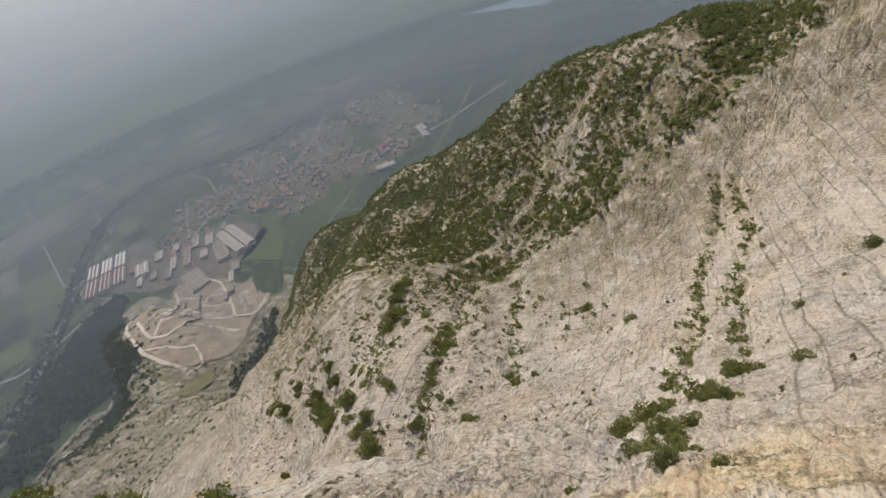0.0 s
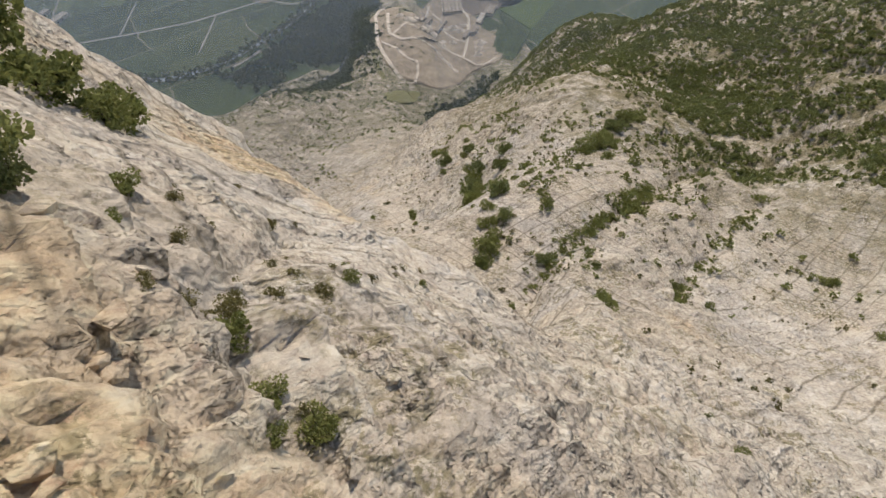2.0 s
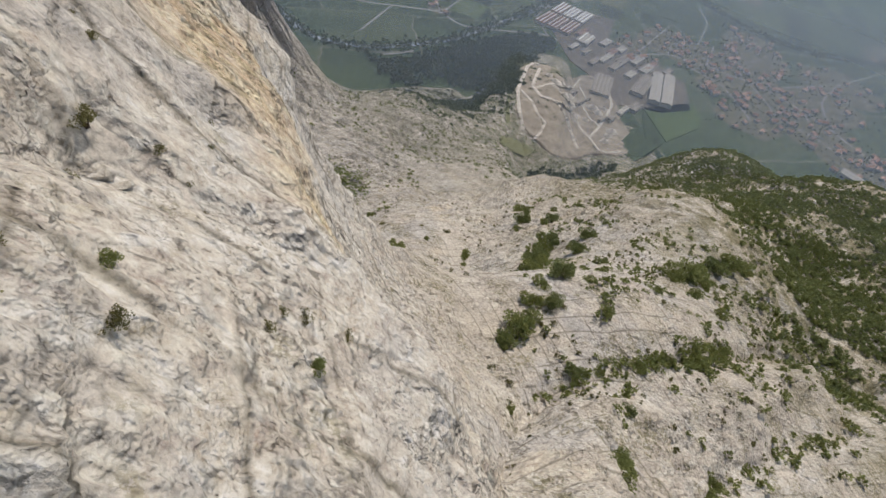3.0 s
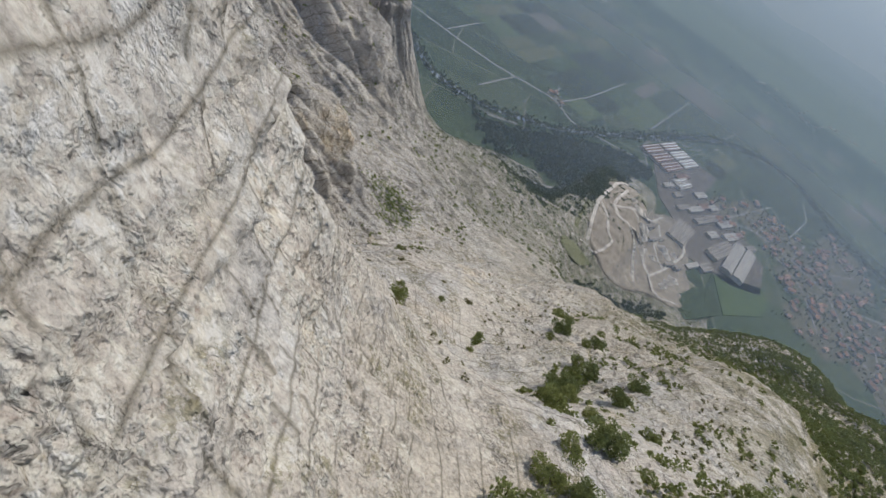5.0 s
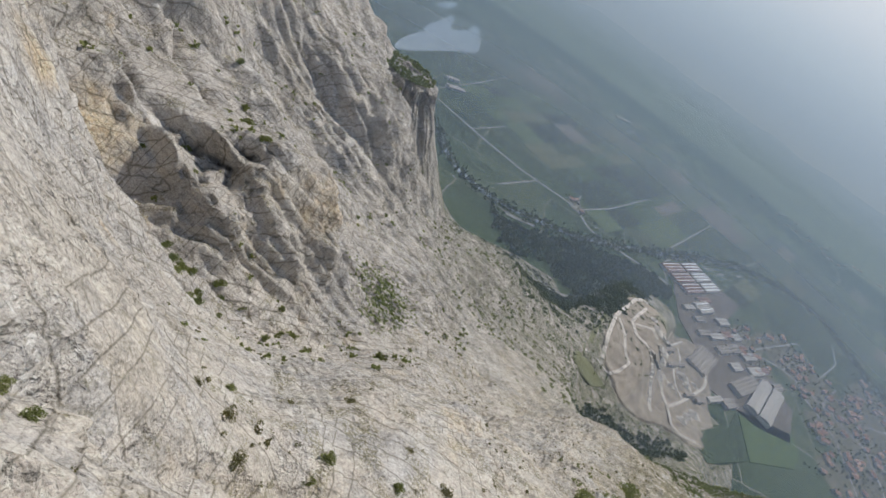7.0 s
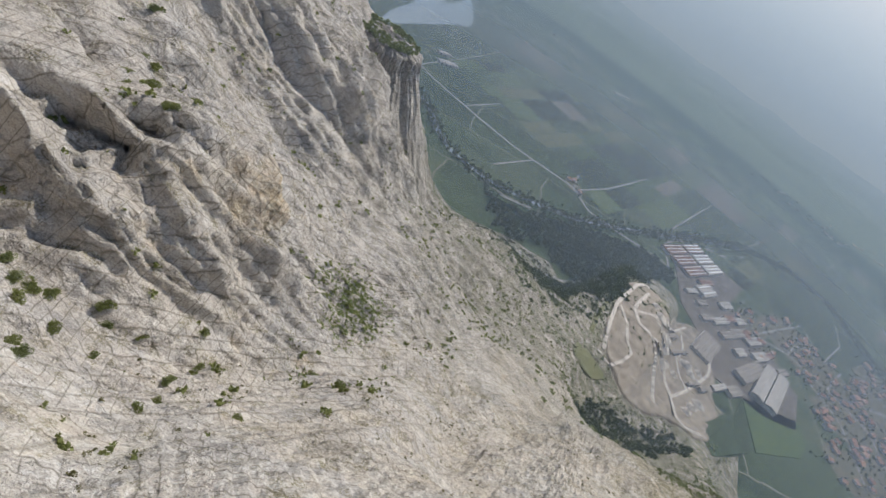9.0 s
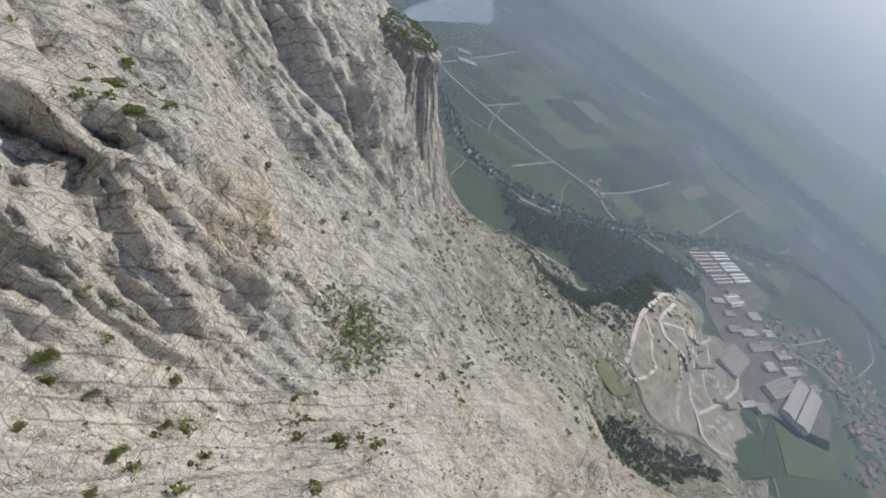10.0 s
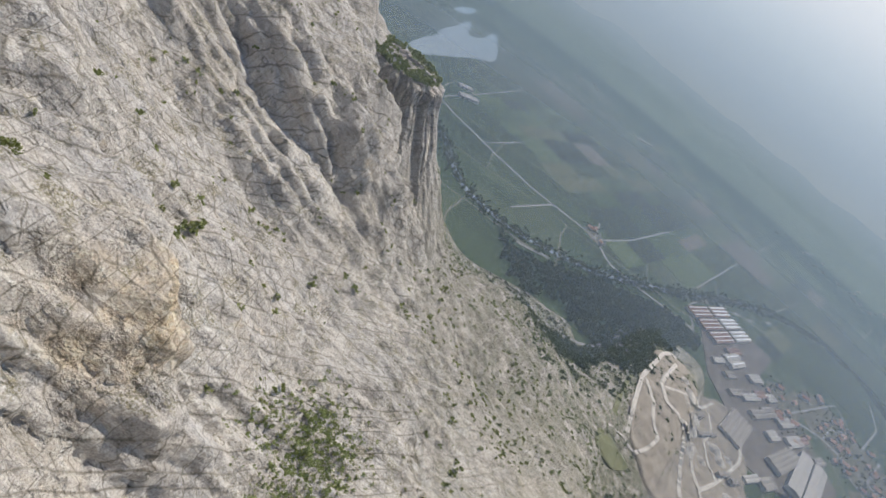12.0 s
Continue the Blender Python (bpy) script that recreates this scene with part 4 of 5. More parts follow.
# the works with rows of striped sheds
for k in range(3):
    hall((12 + 39 * k, 1612 - 12 * k), (0.36, 0.933), None, 95, 36, 8, 3, PINK, "long brick-red factory shed with thin white ridge skylights", 1.0)
for k in range(3):
    hall((50 + 39 * k, 1714 - 12 * k), (0.36, 0.933), None, 88, 35, 8, 3, METAL if k else PINK, "long pale factory shed with white ridge skylights", 2.6)
hall((150, 1545), (0.35, 0.937), None, 70, 40, 9, 2, METAL, "white-roofed factory shed with two low ridges", 1.5)
hall((362, 1320), (0.10, 0.995), None, 165, 30, 11, 1, METAL, "large factory hall with a pale flat roof")
hall((395, 1318), (0.10, 0.995), None, 168, 30, 12, 1, METAL, "large factory hall with a pale flat roof")
hall((318, 1335), (0.33, 0.944), None, 120, 38, 10, 4, DULL, "brown-roofed factory hall with low ridges")
hall((228, 1285), (0.10, 0.995), None, 105, 52, 9, 5, DULL, "brown-roofed factory hall with low ridges")
hall((812, 1228), (0.80, -0.60), None, 62, 30, 9, 1, METAL, "pale-roofed hall at the edge of the town")
for x, y, l, w, mat in ((238, 1440, 60, 22, DULL), (205, 1470, 70, 20, METAL), (262, 1490, 48, 26, DULL), (176, 1440, 55, 18, DULL), (300, 1510, 60, 24, METAL), (228, 1530, 44, 20, PINK), (262, 1215, 50, 14, METAL), (330, 1400, 46, 20, DULL), (128, 1600, 60, 20, PINK), (205, 1575, 50, 24, METAL), (150, 1490, 40, 18, DULL), (255, 1560, 40, 22, METAL), (330, 1470, 60, 26, METAL), (395, 1500, 40, 20, DULL), (285, 1420, 40, 24, METAL), (300, 1250, 44, 24, DULL), (350, 1520, 36, 18, PINK), (110, 1500, 46, 16, METAL), (1090, 1250, 60, 30, METAL), (1060, 1215, 40, 22, METAL), (-670, 2680, 60, 24, METAL), (-640, 2720, 50, 20, METAL), (200, 3215, 90, 22, METAL), (-905, 1545, 70, 26, METAL), (-960, 1600, 50, 22, METAL)):
    hall((x, y), (0.45, 0.893), None, l, w, 7, 2, mat, "low workshop with a ridged sheet roof")


def house_proto(w, d, tall, name="house"):
    base = new(name)
    bm = bmesh.new()
    boxed(bm, -w / 2, w / 2, -d / 2, d / 2, -6, tall)
    part("wall", bm, PLASTER, base)
    bm = bmesh.new()
    e, r = 0.7, tall + 0.32 * d
    prof = ((-d / 2 - e, tall - 0.3), (0, r), (d / 2 + e, tall - 0.3), (d / 2 + e, tall - 0.05), (0, r + 0.35), (-d / 2 - e, tall - 0.05))
    ring = [[bm.verts.new((x, y, z)) for y, z in prof] for x in (-w / 2 - e, w / 2 + e)]
    for i in range(6):
        bm.faces.new((ring[0][i], ring[0][(i + 1) % 6], ring[1][(i + 1) % 6], ring[1][i]))
    for x in (0, 1):
        for quad in ((0, 1, 4, 5), (1, 2, 3, 4)):
            bm.faces.new([ring[x][i] for i in quad])
    bmesh.ops.recalc_face_normals(bm, faces=bm.faces)
    roof = part("roof", bm, ROOF, base)
    bm = bmesh.new()
    boxed(bm, w * 0.2, w * 0.2 + 0.9, 0.6, 1.5, tall, r + 1.0)
    part("chimney", bm, PLASTER, roof)
    for side in (-1, 1):
        for floor_ in range(int(tall // 3)):
            for k in range(2 if floor_ == 0 else 0):
                x, z = (k - 0.5) * w * 0.5, 1.0 + 1.6 * floor_
                bm = bmesh.new()
                boxed(bm, x - 0.6, x + 0.6, side * (d / 2) - 0.08, side * (d / 2) + 0.08, z, z + 1.5)
                part("window", bm, GLASS, base)
    return tagged(base, "plastered house with a clay-tiled gable roof", "house", "houses of the town")


protos = [house_proto(13, 10, 6.2), house_proto(18, 12, 6.2), house_proto(25, 13, 9.2)]
rng = random.Random(5)
# quarters of the town and the villages: centre, reach and number of houses
QUARTERS = [(402, 1735, 85, 15), (520, 1690, 110, 26), (640, 1650, 100, 23), (690, 1500, 90, 20), (560, 1540, 70, 14), (790, 1420, 90, 20), (860, 1320, 80, 16), (620, 1380, 80, 13), (940, 1740, 110, 17), (960, 1300, 70, 14), (1150, 1400, 120, 19), (1200, 1620, 120, 15), (700, 1790, 90, 12), (850, 1580, 100, 15),
            (290, 1640, 50, 7), (330, 1560, 50, 7), (-300, 1535, 30, 4), (180, 3220, 130, 8), (420, 3210, 130, 6), (-960, 2330, 110, 6), (-1080, 2900, 120, 4), (870, 3200, 150, 5), (1260, 2080, 110, 6)]
QUARTERS = [(x, y, reach, int(count * 0.78)) for x, y, reach, count in QUARTERS] + [(500, 3160, 90, 8), (711, 3394, 100, 8), (1315, 2050, 130, 20), (1260, 1760, 120, 18), (690, 1900, 80, 12)]
TOWN = toned("trodden_gardens", (0.085, 0.088, 0.055), (0.19, 0.17, 0.125), 0.03)
for k, (cx, cy, reach, count) in enumerate(QUARTERS):
    ring_ = [(cx + reach * 1.2 * f * math.cos(a), cy + reach * 1.05 * f * math.sin(a)) for i, a in enumerate(np.linspace(0, 6.283, 15)[:-1]) for f in (rng.uniform(0.8, 1.2),)]
    outline("town_ground", rounded(ring_, 2), TOWN, 0.30 + 0.006 * k, "brownish gardens and yards between the houses", "ground")
spots, first = [], set()
for cx, cy, reach, count in QUARTERS:
    tries = 0
    while count and tries < 600:
        tries += 1
        r, a = reach * math.sqrt(rng.random()) * 1.15, rng.random() * 6.283
        x, y = cx + r * math.cos(a) * 1.15, cy + r * math.sin(a)
        if min((math.hypot(x - u, y - v) for u, v in spots), default=99) < 17 or (300 < x < 490 and 1150 < y < 1500):
            continue
        spots.append((x, y))
        k = rng.choices((0, 1, 2), (6, 4, 1))[0]
        m = pose(x, y, level(x, y), 0, 0, rng.choice((24, 24, 114, 60, 150)) + rng.uniform(-9, 9))
        if k in first:
            copy_thing(protos[k], m)
        else:
            protos[k].matrix_world = m
            first.add(k)
        count -= 1


def heap_proto(radius, tall, seed):
    """A heap of gravel with a blunt crest and slumped foot."""
    r = random.Random(seed)
    bm = bmesh.new()
    top = bm.verts.new((0, 0, tall))
    rings = []
    for f, z in ((0.12, 0.96), (0.5, 0.5), (0.85, 0.12), (1.15, -0.25)):
        rings.append([bm.verts.new((radius * f * math.cos(a) * r.uniform(0.85, 1.15), radius * f * math.sin(a) * r.uniform(0.85, 1.15), tall * z * r.uniform(0.9, 1.05))) for a in np.linspace(0, 6.283, 14)[:-1]])
    for i in range(13):
        bm.faces.new((top, rings[0][i], rings[0][(i + 1) % 13]))
        for lo, hi in zip(rings[1:], rings[:-1]):
            bm.faces.new((hi[i], lo[i], lo[(i + 1) % 13], hi[(i + 1) % 13]))
    return tagged(part("gravel_heap", bm, TRACK), "grey heap of crushed gravel in the quarry", "gravel heap", "heaps in the quarry")


heaps = [heap_proto(11, 7, 1), heap_proto(16, 9, 2)]
HEAPS = [(105, 1150), (128, 1170), (150, 1160), (118, 1195), (92, 1180), (205, 1200), (218, 1225), (190, 1215), (176, 1150), (140, 1130), (230, 1090), (240, 1120), (222, 1060), (75, 1160), (60, 1190)]
for k, (x, y) in enumerate(HEAPS):
    m = pose(x, y, quarry_level(x, y) - 0.5, 0, 0, 47 * k)
    if k < 2:
        heaps[k].matrix_world = m
    else:
        copy_thing(heaps[k % 2], m)
for x, y, l, w in ((150, 1200, 34, 9), (165, 1225, 26, 8), (128, 1225, 22, 10), (210, 1150, 30, 8), (235, 1165, 20, 10)):
    ob = hall((x, y), (0.55, 0.835), None, l, w, 7, 1, DULL, "long narrow gravel works building with a sheet roof")
    ob.location.z = quarry_level(x, y)


# ---- plants ----
def leafy(seed, leaves, reach, tall, leaf, clumps, flat=0.8):
    """A crown of small leaves in uneven clumps: a bmesh of folded leaf blades."""
    r = random.Random(seed)
    bm = bmesh.new()
    cores = []
    for _ in range(clumps):
        a, d = r.random() * 6.283, reach * math.sqrt(r.random()) * 0.72
        cores.append((Vector((d * math.cos(a), d * math.sin(a), tall * r.uniform(0.25, 0.8) * (1.0 - 0.35 * d / reach))), reach * r.uniform(0.26, 0.48)))
    for k in range(leaves):
        c, s = cores[k % clumps]
        v = Vector((r.gauss(0, 1), r.gauss(0, 1), r.gauss(0, 1))).normalized()
        p = c + Vector((v.x * s, v.y * s, v.z * s * flat)) * r.uniform(0.6, 1.08)
        p.z = max(p.z, 0.03)
        t = (v + Vector((r.uniform(-0.8, 0.8), r.uniform(-0.8, 0.8), r.uniform(0.0, 0.9)))).normalized()
        side = t.cross(Vector((r.uniform(-1, 1), r.uniform(-1, 1), r.uniform(-1, 1)))).normalized()
        l, w = leaf * r.uniform(0.6, 1.3), leaf * r.uniform(0.35, 0.6)
        fold = side.cross(t) * w * 0.4
        a_, b_, c_, d_ = (bm.verts.new(p + q) for q in (-t * l * 0.5, side * w + fold, t * l * 0.5, -side * w + fold))
        bm.faces.new((a_, b_, c_)), bm.faces.new((a_, c_, d_))
    return bm


def stems(seed, count, tall, thick, spread):
    r = random.Random(seed)
    bm = bmesh.new()
    for _ in range(count):
        a = r.random() * 6.283
        top = Vector((spread * math.cos(a) * r.random(), spread * math.sin(a) * r.random(), tall * r.uniform(0.6, 1.0)))
        low = Vector((0.12 * math.cos(a), 0.12 * math.sin(a), -0.4))
        side = (top - low).normalized().orthogonal().normalized()
        other = (top - low).normalized().cross(side)
        rings = []
        for f, w in ((0, 1.0), (0.5, 0.7), (1, 0.25)):
            c = low.lerp(top, f) + Vector((0, 0, 0.1 * f * (1 - f)))
            rings.append([bm.verts.new(c + (side * math.cos(q) + other * math.sin(q)) * thick * w) for q in (0, 1.2566, 2.513, 3.77, 5.0265)])
        for lo, hi in zip(rings[:-1], rings[1:]):
            for i in range(5):
                bm.faces.new((lo[i], lo[(i + 1) % 5], hi[(i + 1) % 5], hi[i]))
    return bm


def bush_proto(seed, reach, tall, leaves, material, label, name="bush", thick=0.05):
    base = new(name)
    part("foliage", leafy(seed, leaves, reach, tall, reach * 0.085 + 0.03, 11), material, base)
    part("stem", stems(seed + 50, 6, tall * 0.8, thick, reach * 0.6), BARK, base)
    return tagged(base, label, "bush", "bushes on the rock")


GREEN, OLIVE = "green leafy bush rooted in the limestone", "low olive-green shrub on a rock ledge"
bushes = [bush_proto(1, 1.1, 1.3, 1500, LEAF, GREEN), bush_proto(2, 1.5, 1.3, 1900, LEAF, GREEN), bush_proto(3, 0.9, 0.6, 900, TUFT, OLIVE), bush_proto(4, 1.3, 1.7, 1800, LEAF_DARK, "dark green bush rooted in the limestone")]
REACH = (1.1, 1.5, 0.9, 1.3)
# bushes that stand out: x, y and reach
NEAR = [(-16.6, 49.6, 4.0), (-13, 47, 3.2), (-7.7, 28.5, 2.2), (-8.6, 31, 2.0), (-6.5, 23.8, 1.6), (-7.6, 26, 1.8), (-6.0, 25.9, 1.3), (-6.8, 31.4, 1.6), (-10.4, 46.0, 2.3), (-2.8, 28.9, 1.0), (35.3, 19.0, 2.4), (41.5, 18.3, 2.8), (33.9, 13.1, 2.4), (26.5, 12.2, 1.9), (28.6, 9.9, 2.2), (31, 11.5, 2.0), (47.3, 13.0, 2.4), (45.7, 10.3, 2.6), (56.8, 10.8, 2.8), (25.7, 5.1, 1.4), (-14, 46, 2.9), (-9, 35, 2.3), (-11, 48, 2.6), (-3, 29, 1.8), (-5, 26, 1.3), (-7, 28, 1.5), (-15, 43, 2.8), (-10, 37, 2.0), (-12, 40, 2.4), (48, 18, 1.3), (39, 17, 1.4), (30, 16, 1.6), (29, 13, 1.0), (25, 10, 1.7), (37, 12, 1.3), (27, 10, 1.1), (33, 31, 0.7), (4, 18, 0.5), (31, 26, 0.7), (61, 13, 1.5), (58, 9, 1.6), (34, 19, 1.2), (59, 22, 1.3), (83, 8, 2.0), (33, 13, 1.8), (35, 20, 1.5), (41, 18, 1.5), (38, 11, 1.6), (58, 10, 2.2), (59, 13, 1.9), (58, 4, 1.6), (56, 22, 1.7)]
BOWL = [(38, 173, 5.6), (36, 166, 5.2), (41, 180, 4.6), (33, 118, 4.0), (52, 181, 4.4), (24, 94, 4.4), (27, 97, 3.4), (30, 250, 5.0), (60, 337, 6.5), (79, 152, 5.8), (86, 156, 5.2), (73, 148, 4.6), (104, 177, 6.0), (96, 170, 5.2), (112, 184, 5.4), (70, 108, 4.6), (76, 112, 3.8), (52, 151, 3.0), (38, 59, 2.8), (67, 73, 2.6), (28, 208, 4.6), (42, 209, 4.2), (35, 156, 5.4), (32, 146, 5.6), (48, 168, 4.4), (41, 148, 3.2), (38, 162, 4.2), (36, 166, 4.0), (33, 168, 3.6), (37, 186, 3.4), (22, 90, 2.6), (38, 87, 2.4), (68, 106, 2.6), (82, 118, 3.0), (69, 77, 2.6), (41, 63, 2.4), (73, 68, 1.6), (105, 52, 2.4), (29, 111, 2.8), (32, 105, 2.8), (23, 89, 2.6), (44, 106, 2.2), (41, 118, 2.0), (49, 168, 3.0), (30, 224, 3.0), (44, 227, 3.0), (57, 98, 2.4), (67, 104, 2.4), (39, 63, 2.2), (46, 78, 1.6), (24, 69, 1.3), (79, 140, 2.8), (86, 135, 2.8), (74, 146, 3.0), (52, 95, 2.0), (62, 101, 2.2), (27, 104, 3.0), (119, 78, 2.6), (113, 1, 2.4)]
FACE = [(-14.3, 139, 3.0), (-17.6, 158, 2.6), (7, 179, 2.8), (-2, 41, 0.6), (3, 36, 0.4), (7, 38, 0.5), (15, 48, 0.8), (-30, 150, 1.9), (-24, 169, 1.8), (-22, 162, 1.4), (-11, 179, 1.6), (-4, 191, 2.0), (-21, 152, 1.2), (-37, 152, 1.7), (-33, 126, 1.1), (-36, 125, 1.0), (-44, 151, 1.1), (-16, 190, 1.3), (-35, 190, 1.6), (-45, 160, 1.3), (-7, 114, 1.2), (8, 176, 1.6), (-61, 124, 1.4), (-13, 135, 1.9), (-14, 138, 1.4), (-16, 150, 1.5), (8, 172, 1.6), (27, 199, 2.6), (38, 204, 2.6), (-9, 98, 1.0)]
WALL = [(-135, 205, 3.2), (-133, 208, 3.0), (-136, 202, 2.6), (-131, 224, 3.0), (-128, 221, 2.4), (-143, 203, 2.4), (-120, 205, 2.4), (-114, 212, 2.0), (-89, 217, 2.0), (-85, 210, 1.8), (-71, 231, 1.8), (-99, 227, 2.0), (-200, 258, 3.2), (-194, 264, 3.6), (-189, 267, 3.4), (-183, 274, 3.6), (-186, 271, 2.6), (-215, 276, 2.8), (-175, 261, 3.0), (-248, 290, 3.0), (-222, 275, 3.0), (-207, 262, 2.6), (-100, 230, 2.2), (-118, 252, 2.6), (-107, 244, 2.4), (-121, 231, 2.2), (-75, 293, 3.0), (-92, 297, 3.0), (-129, 201, 3.0), (-113, 194, 2.8), (-108, 193, 2.8), (-104, 193, 2.4)]
rng = random.Random(11)
STANDING = []
for some, kinds_ in ((NEAR, (1, 1, 3, 0)), (BOWL, (0, 1, 1, 3)), (FACE, (0, 1, 2)), (WALL, (0, 1, 1, 3))):
    STANDING += [(x, y, k, size / REACH[k]) for x, y, size in some for k in (rng.choice(kinds_),)]
LINES = [[(-1, 40), (1, 27), (5, 21), (9, 18), (18, 16), (30, 16)], [(20, 48), (31, 78), (43, 90), (76, 110)], [(3, 30), (4, 37), (7, 42)], [(0, 24), (-2, 34), (-6, 46)], [(139, 43), (92, 29), (66, 22), (57, 22)], [(176, 51), (144, 41)], [(171, 44), (142, 30), (114, 26), (67, 13)], [(84, 118), (53, 96), (34, 80)], [(131, 119), (86, 89), (64, 70)], [(35, 21), (41, 18), (52, 19), (59, 11)], [(-2, 48), (-1, 43), (1, 41)]]
ledge_tufts = []
for line in LINES:
    for (x0, y0), (x1, y1) in zip(line[:-1], line[1:]):
        long, far_off = math.hypot(x1 - x0, y1 - y0), max(x0, x1) > 45 or y0 > 60
        for _ in range(max(2, int(long / (0.7 if far_off else 1.3)))):
            f, w = rng.random(), 1.4 if far_off else 0.6
            x, y = x0 + (x1 - x0) * f + rng.gauss(0, w), y0 + (y1 - y0) * f + rng.gauss(0, w)
            if far_off:
                ledge_tufts.append((*stand(x, y), rng.uniform(0.3, 1.0) ** 1.5 * 1.5))
            else:
                STANDING.append((x, y, rng.choice((2, 2, 2, 0)) if y < 34 else 2, rng.uniform(0.3, 0.8) * (1.0 if y < 34 else 0.6)))
placed = set()
for x, y, k, s in STANDING:
    p = stand(x, y)
    m = Matrix.Translation((p.x, p.y, p.z - 0.15 - 0.1 * s)) @ Matrix.Rotation(rng.random() * 6.283, 4, "Z")
    if k in placed:
        ob = copy_thing(bushes[k], m)
    else:
        ob, _ = bushes[k], placed.add(k)
        ob.matrix_world = m
    ob.scale = (s, s, s * rng.uniform(0.8, 1.1))


def clump(seed, blades, leaf):
    """One small rounded clump of blades, as arrays, for wide scrub."""
    bm = leafy(seed, blades, 1.0, 1.3, leaf, 5)
    bm.verts.index_update()
    pts, tri = np.array([v.co[:] for v in bm.verts]), np.array([[v.index for v in f.verts] for f in bm.faces])
    bm.free()
    return pts, tri


CLUMPS = [clump(s, 46, 0.42) for s in range(5)]
FAR_CLUMPS = [clump(s + 20, 16, 0.85) for s in range(5)]


def scatter(name, places, sizes, material, label, category, kinds, seed, tall=1.0):
    """Many clumps in one mesh."""
    r = np.random.default_rng(seed)
    pts, tris, n = [], [], 0
    for k in range(len(kinds)):
        mine = np.arange(k, len(places), len(kinds))
        if not len(mine):
            continue
        p, t = kinds[k]
        a = r.random(len(mine)) * 6.283
        c, s = np.cos(a)[:, None], np.sin(a)[:, None]
        z = sizes[mine][:, None]
        x, y = (p[:, 0] * c - p[:, 1] * s) * z, (p[:, 0] * s + p[:, 1] * c) * z
        pts.append((np.stack([x, y, p[:, 2] * z * tall], -1) + places[mine][:, None] - (0, 0, 0.15)).reshape(-1, 3))
        tris.append((t[None] + (n + np.arange(len(mine)) * len(p))[:, None, None]).reshape(-1, 3))
        n += len(mine) * len(p)
    ob = new(name, arrays_mesh(name, np.concatenate(pts), np.concatenate(tris), 3, material))
    return tagged(ob, label, category, kind="stuff")


def on_rock(count, box, weight, seed):
    """Places on the rock within a plan box, as likely as weight(points, up) says."""
    r = np.random.default_rng(seed)
    x, y = r.uniform(box[0], box[1], count), r.uniform(box[2], box[3], count)
    i, j = np.clip(np.searchsorted(ys, y), 0, len(ys) - 1), np.clip(np.searchsorted(xs, x), 0, len(xs) - 1)
    p, up = SURFACE[i, j], NORMALS[i, j][:, 2]
    return p[r.random(count) < weight(p, up)]


def patchy(p, size, lo, hi, shift):
    return smooth(lo, hi, fbm(p / size + shift, 3))


FOOTPATH = [(150, 300), (138, 264), (133, 228), (129, 192), (158, 179), (178, 168), (217, 148), (260, 130)]


def on_ridge(p, up):
    wood = smooth(100, 190, p[:, 0]) * smooth(60, 150, p[:, 1] + 0.5 * p[:, 0])
    slab = np.interp(p[:, 0], (84, 131, 176, 198, 230), (118, 122, 85, 60, 15))
    wood = wood * smooth(-4, 16, p[:, 1] - slab)
    path = smooth(2.5, 5.0, away(p[:, :2] + 3.0 * fbm(p / 12.0, 2)[:, None], FOOTPATH))
    return wood * path * (0.25 + 0.75 * patchy(p, 40.0, -0.14, 0.08, 3.0))


def on_bowl(p, up):
    near = smooth(15, 50, p[:, 0]) * smooth(60, 90, p[:, 1]) * (1 - smooth(110, 170, p[:, 0]))
    return near * (0.03 + 0.5 * patchy(p, 22.0, 0.02, 0.25, 8.0))


def on_face(p, up):
    return smooth(0.50, 0.78, up) * (0.016 + 0.55 * patchy(p, 26.0, 0.14, 0.34, 14.0)) * (1 - smooth(100, 160, p[:, 0]))


def on_foot(p, up):
    return (1 - smooth(120, 330, p[:, 2])) * (0.14 + 0.65 * patchy(p, 60.0, -0.05, 0.25, 30.0)) * smooth(2, 8, p[:, 2])


WOOD = [(-426, 1165), (-340, 1120), (-262, 1070), (-235, 1125), (-208, 1180), (-159, 1150), (-116, 1150), (-99, 1115), (-146, 1020), (-170, 915), (-125, 880), (-86, 930), (-59, 985), (-20, 1035), (-8, 1093), (-10, 1236), (9, 1355), (59, 1505), (61, 1555), (-18, 1546), (-100, 1470), (-202, 1370), (-289, 1222), (-376, 1176)]


def wood_edge(p, up):
    """Fingers of trees that reach from the wood up the scree."""
    finger = smooth(-0.05, 0.22, fbm(np.stack([p[:, 0] / 70.0, p[:, 1] / 26.0, 0 * p[:, 0]], 1) + 5.0, 3))
    return finger * np.exp(-((away(p[:, :2], WOOD) / 75.0) ** 2)) * smooth(1, 6, p[:, 2])


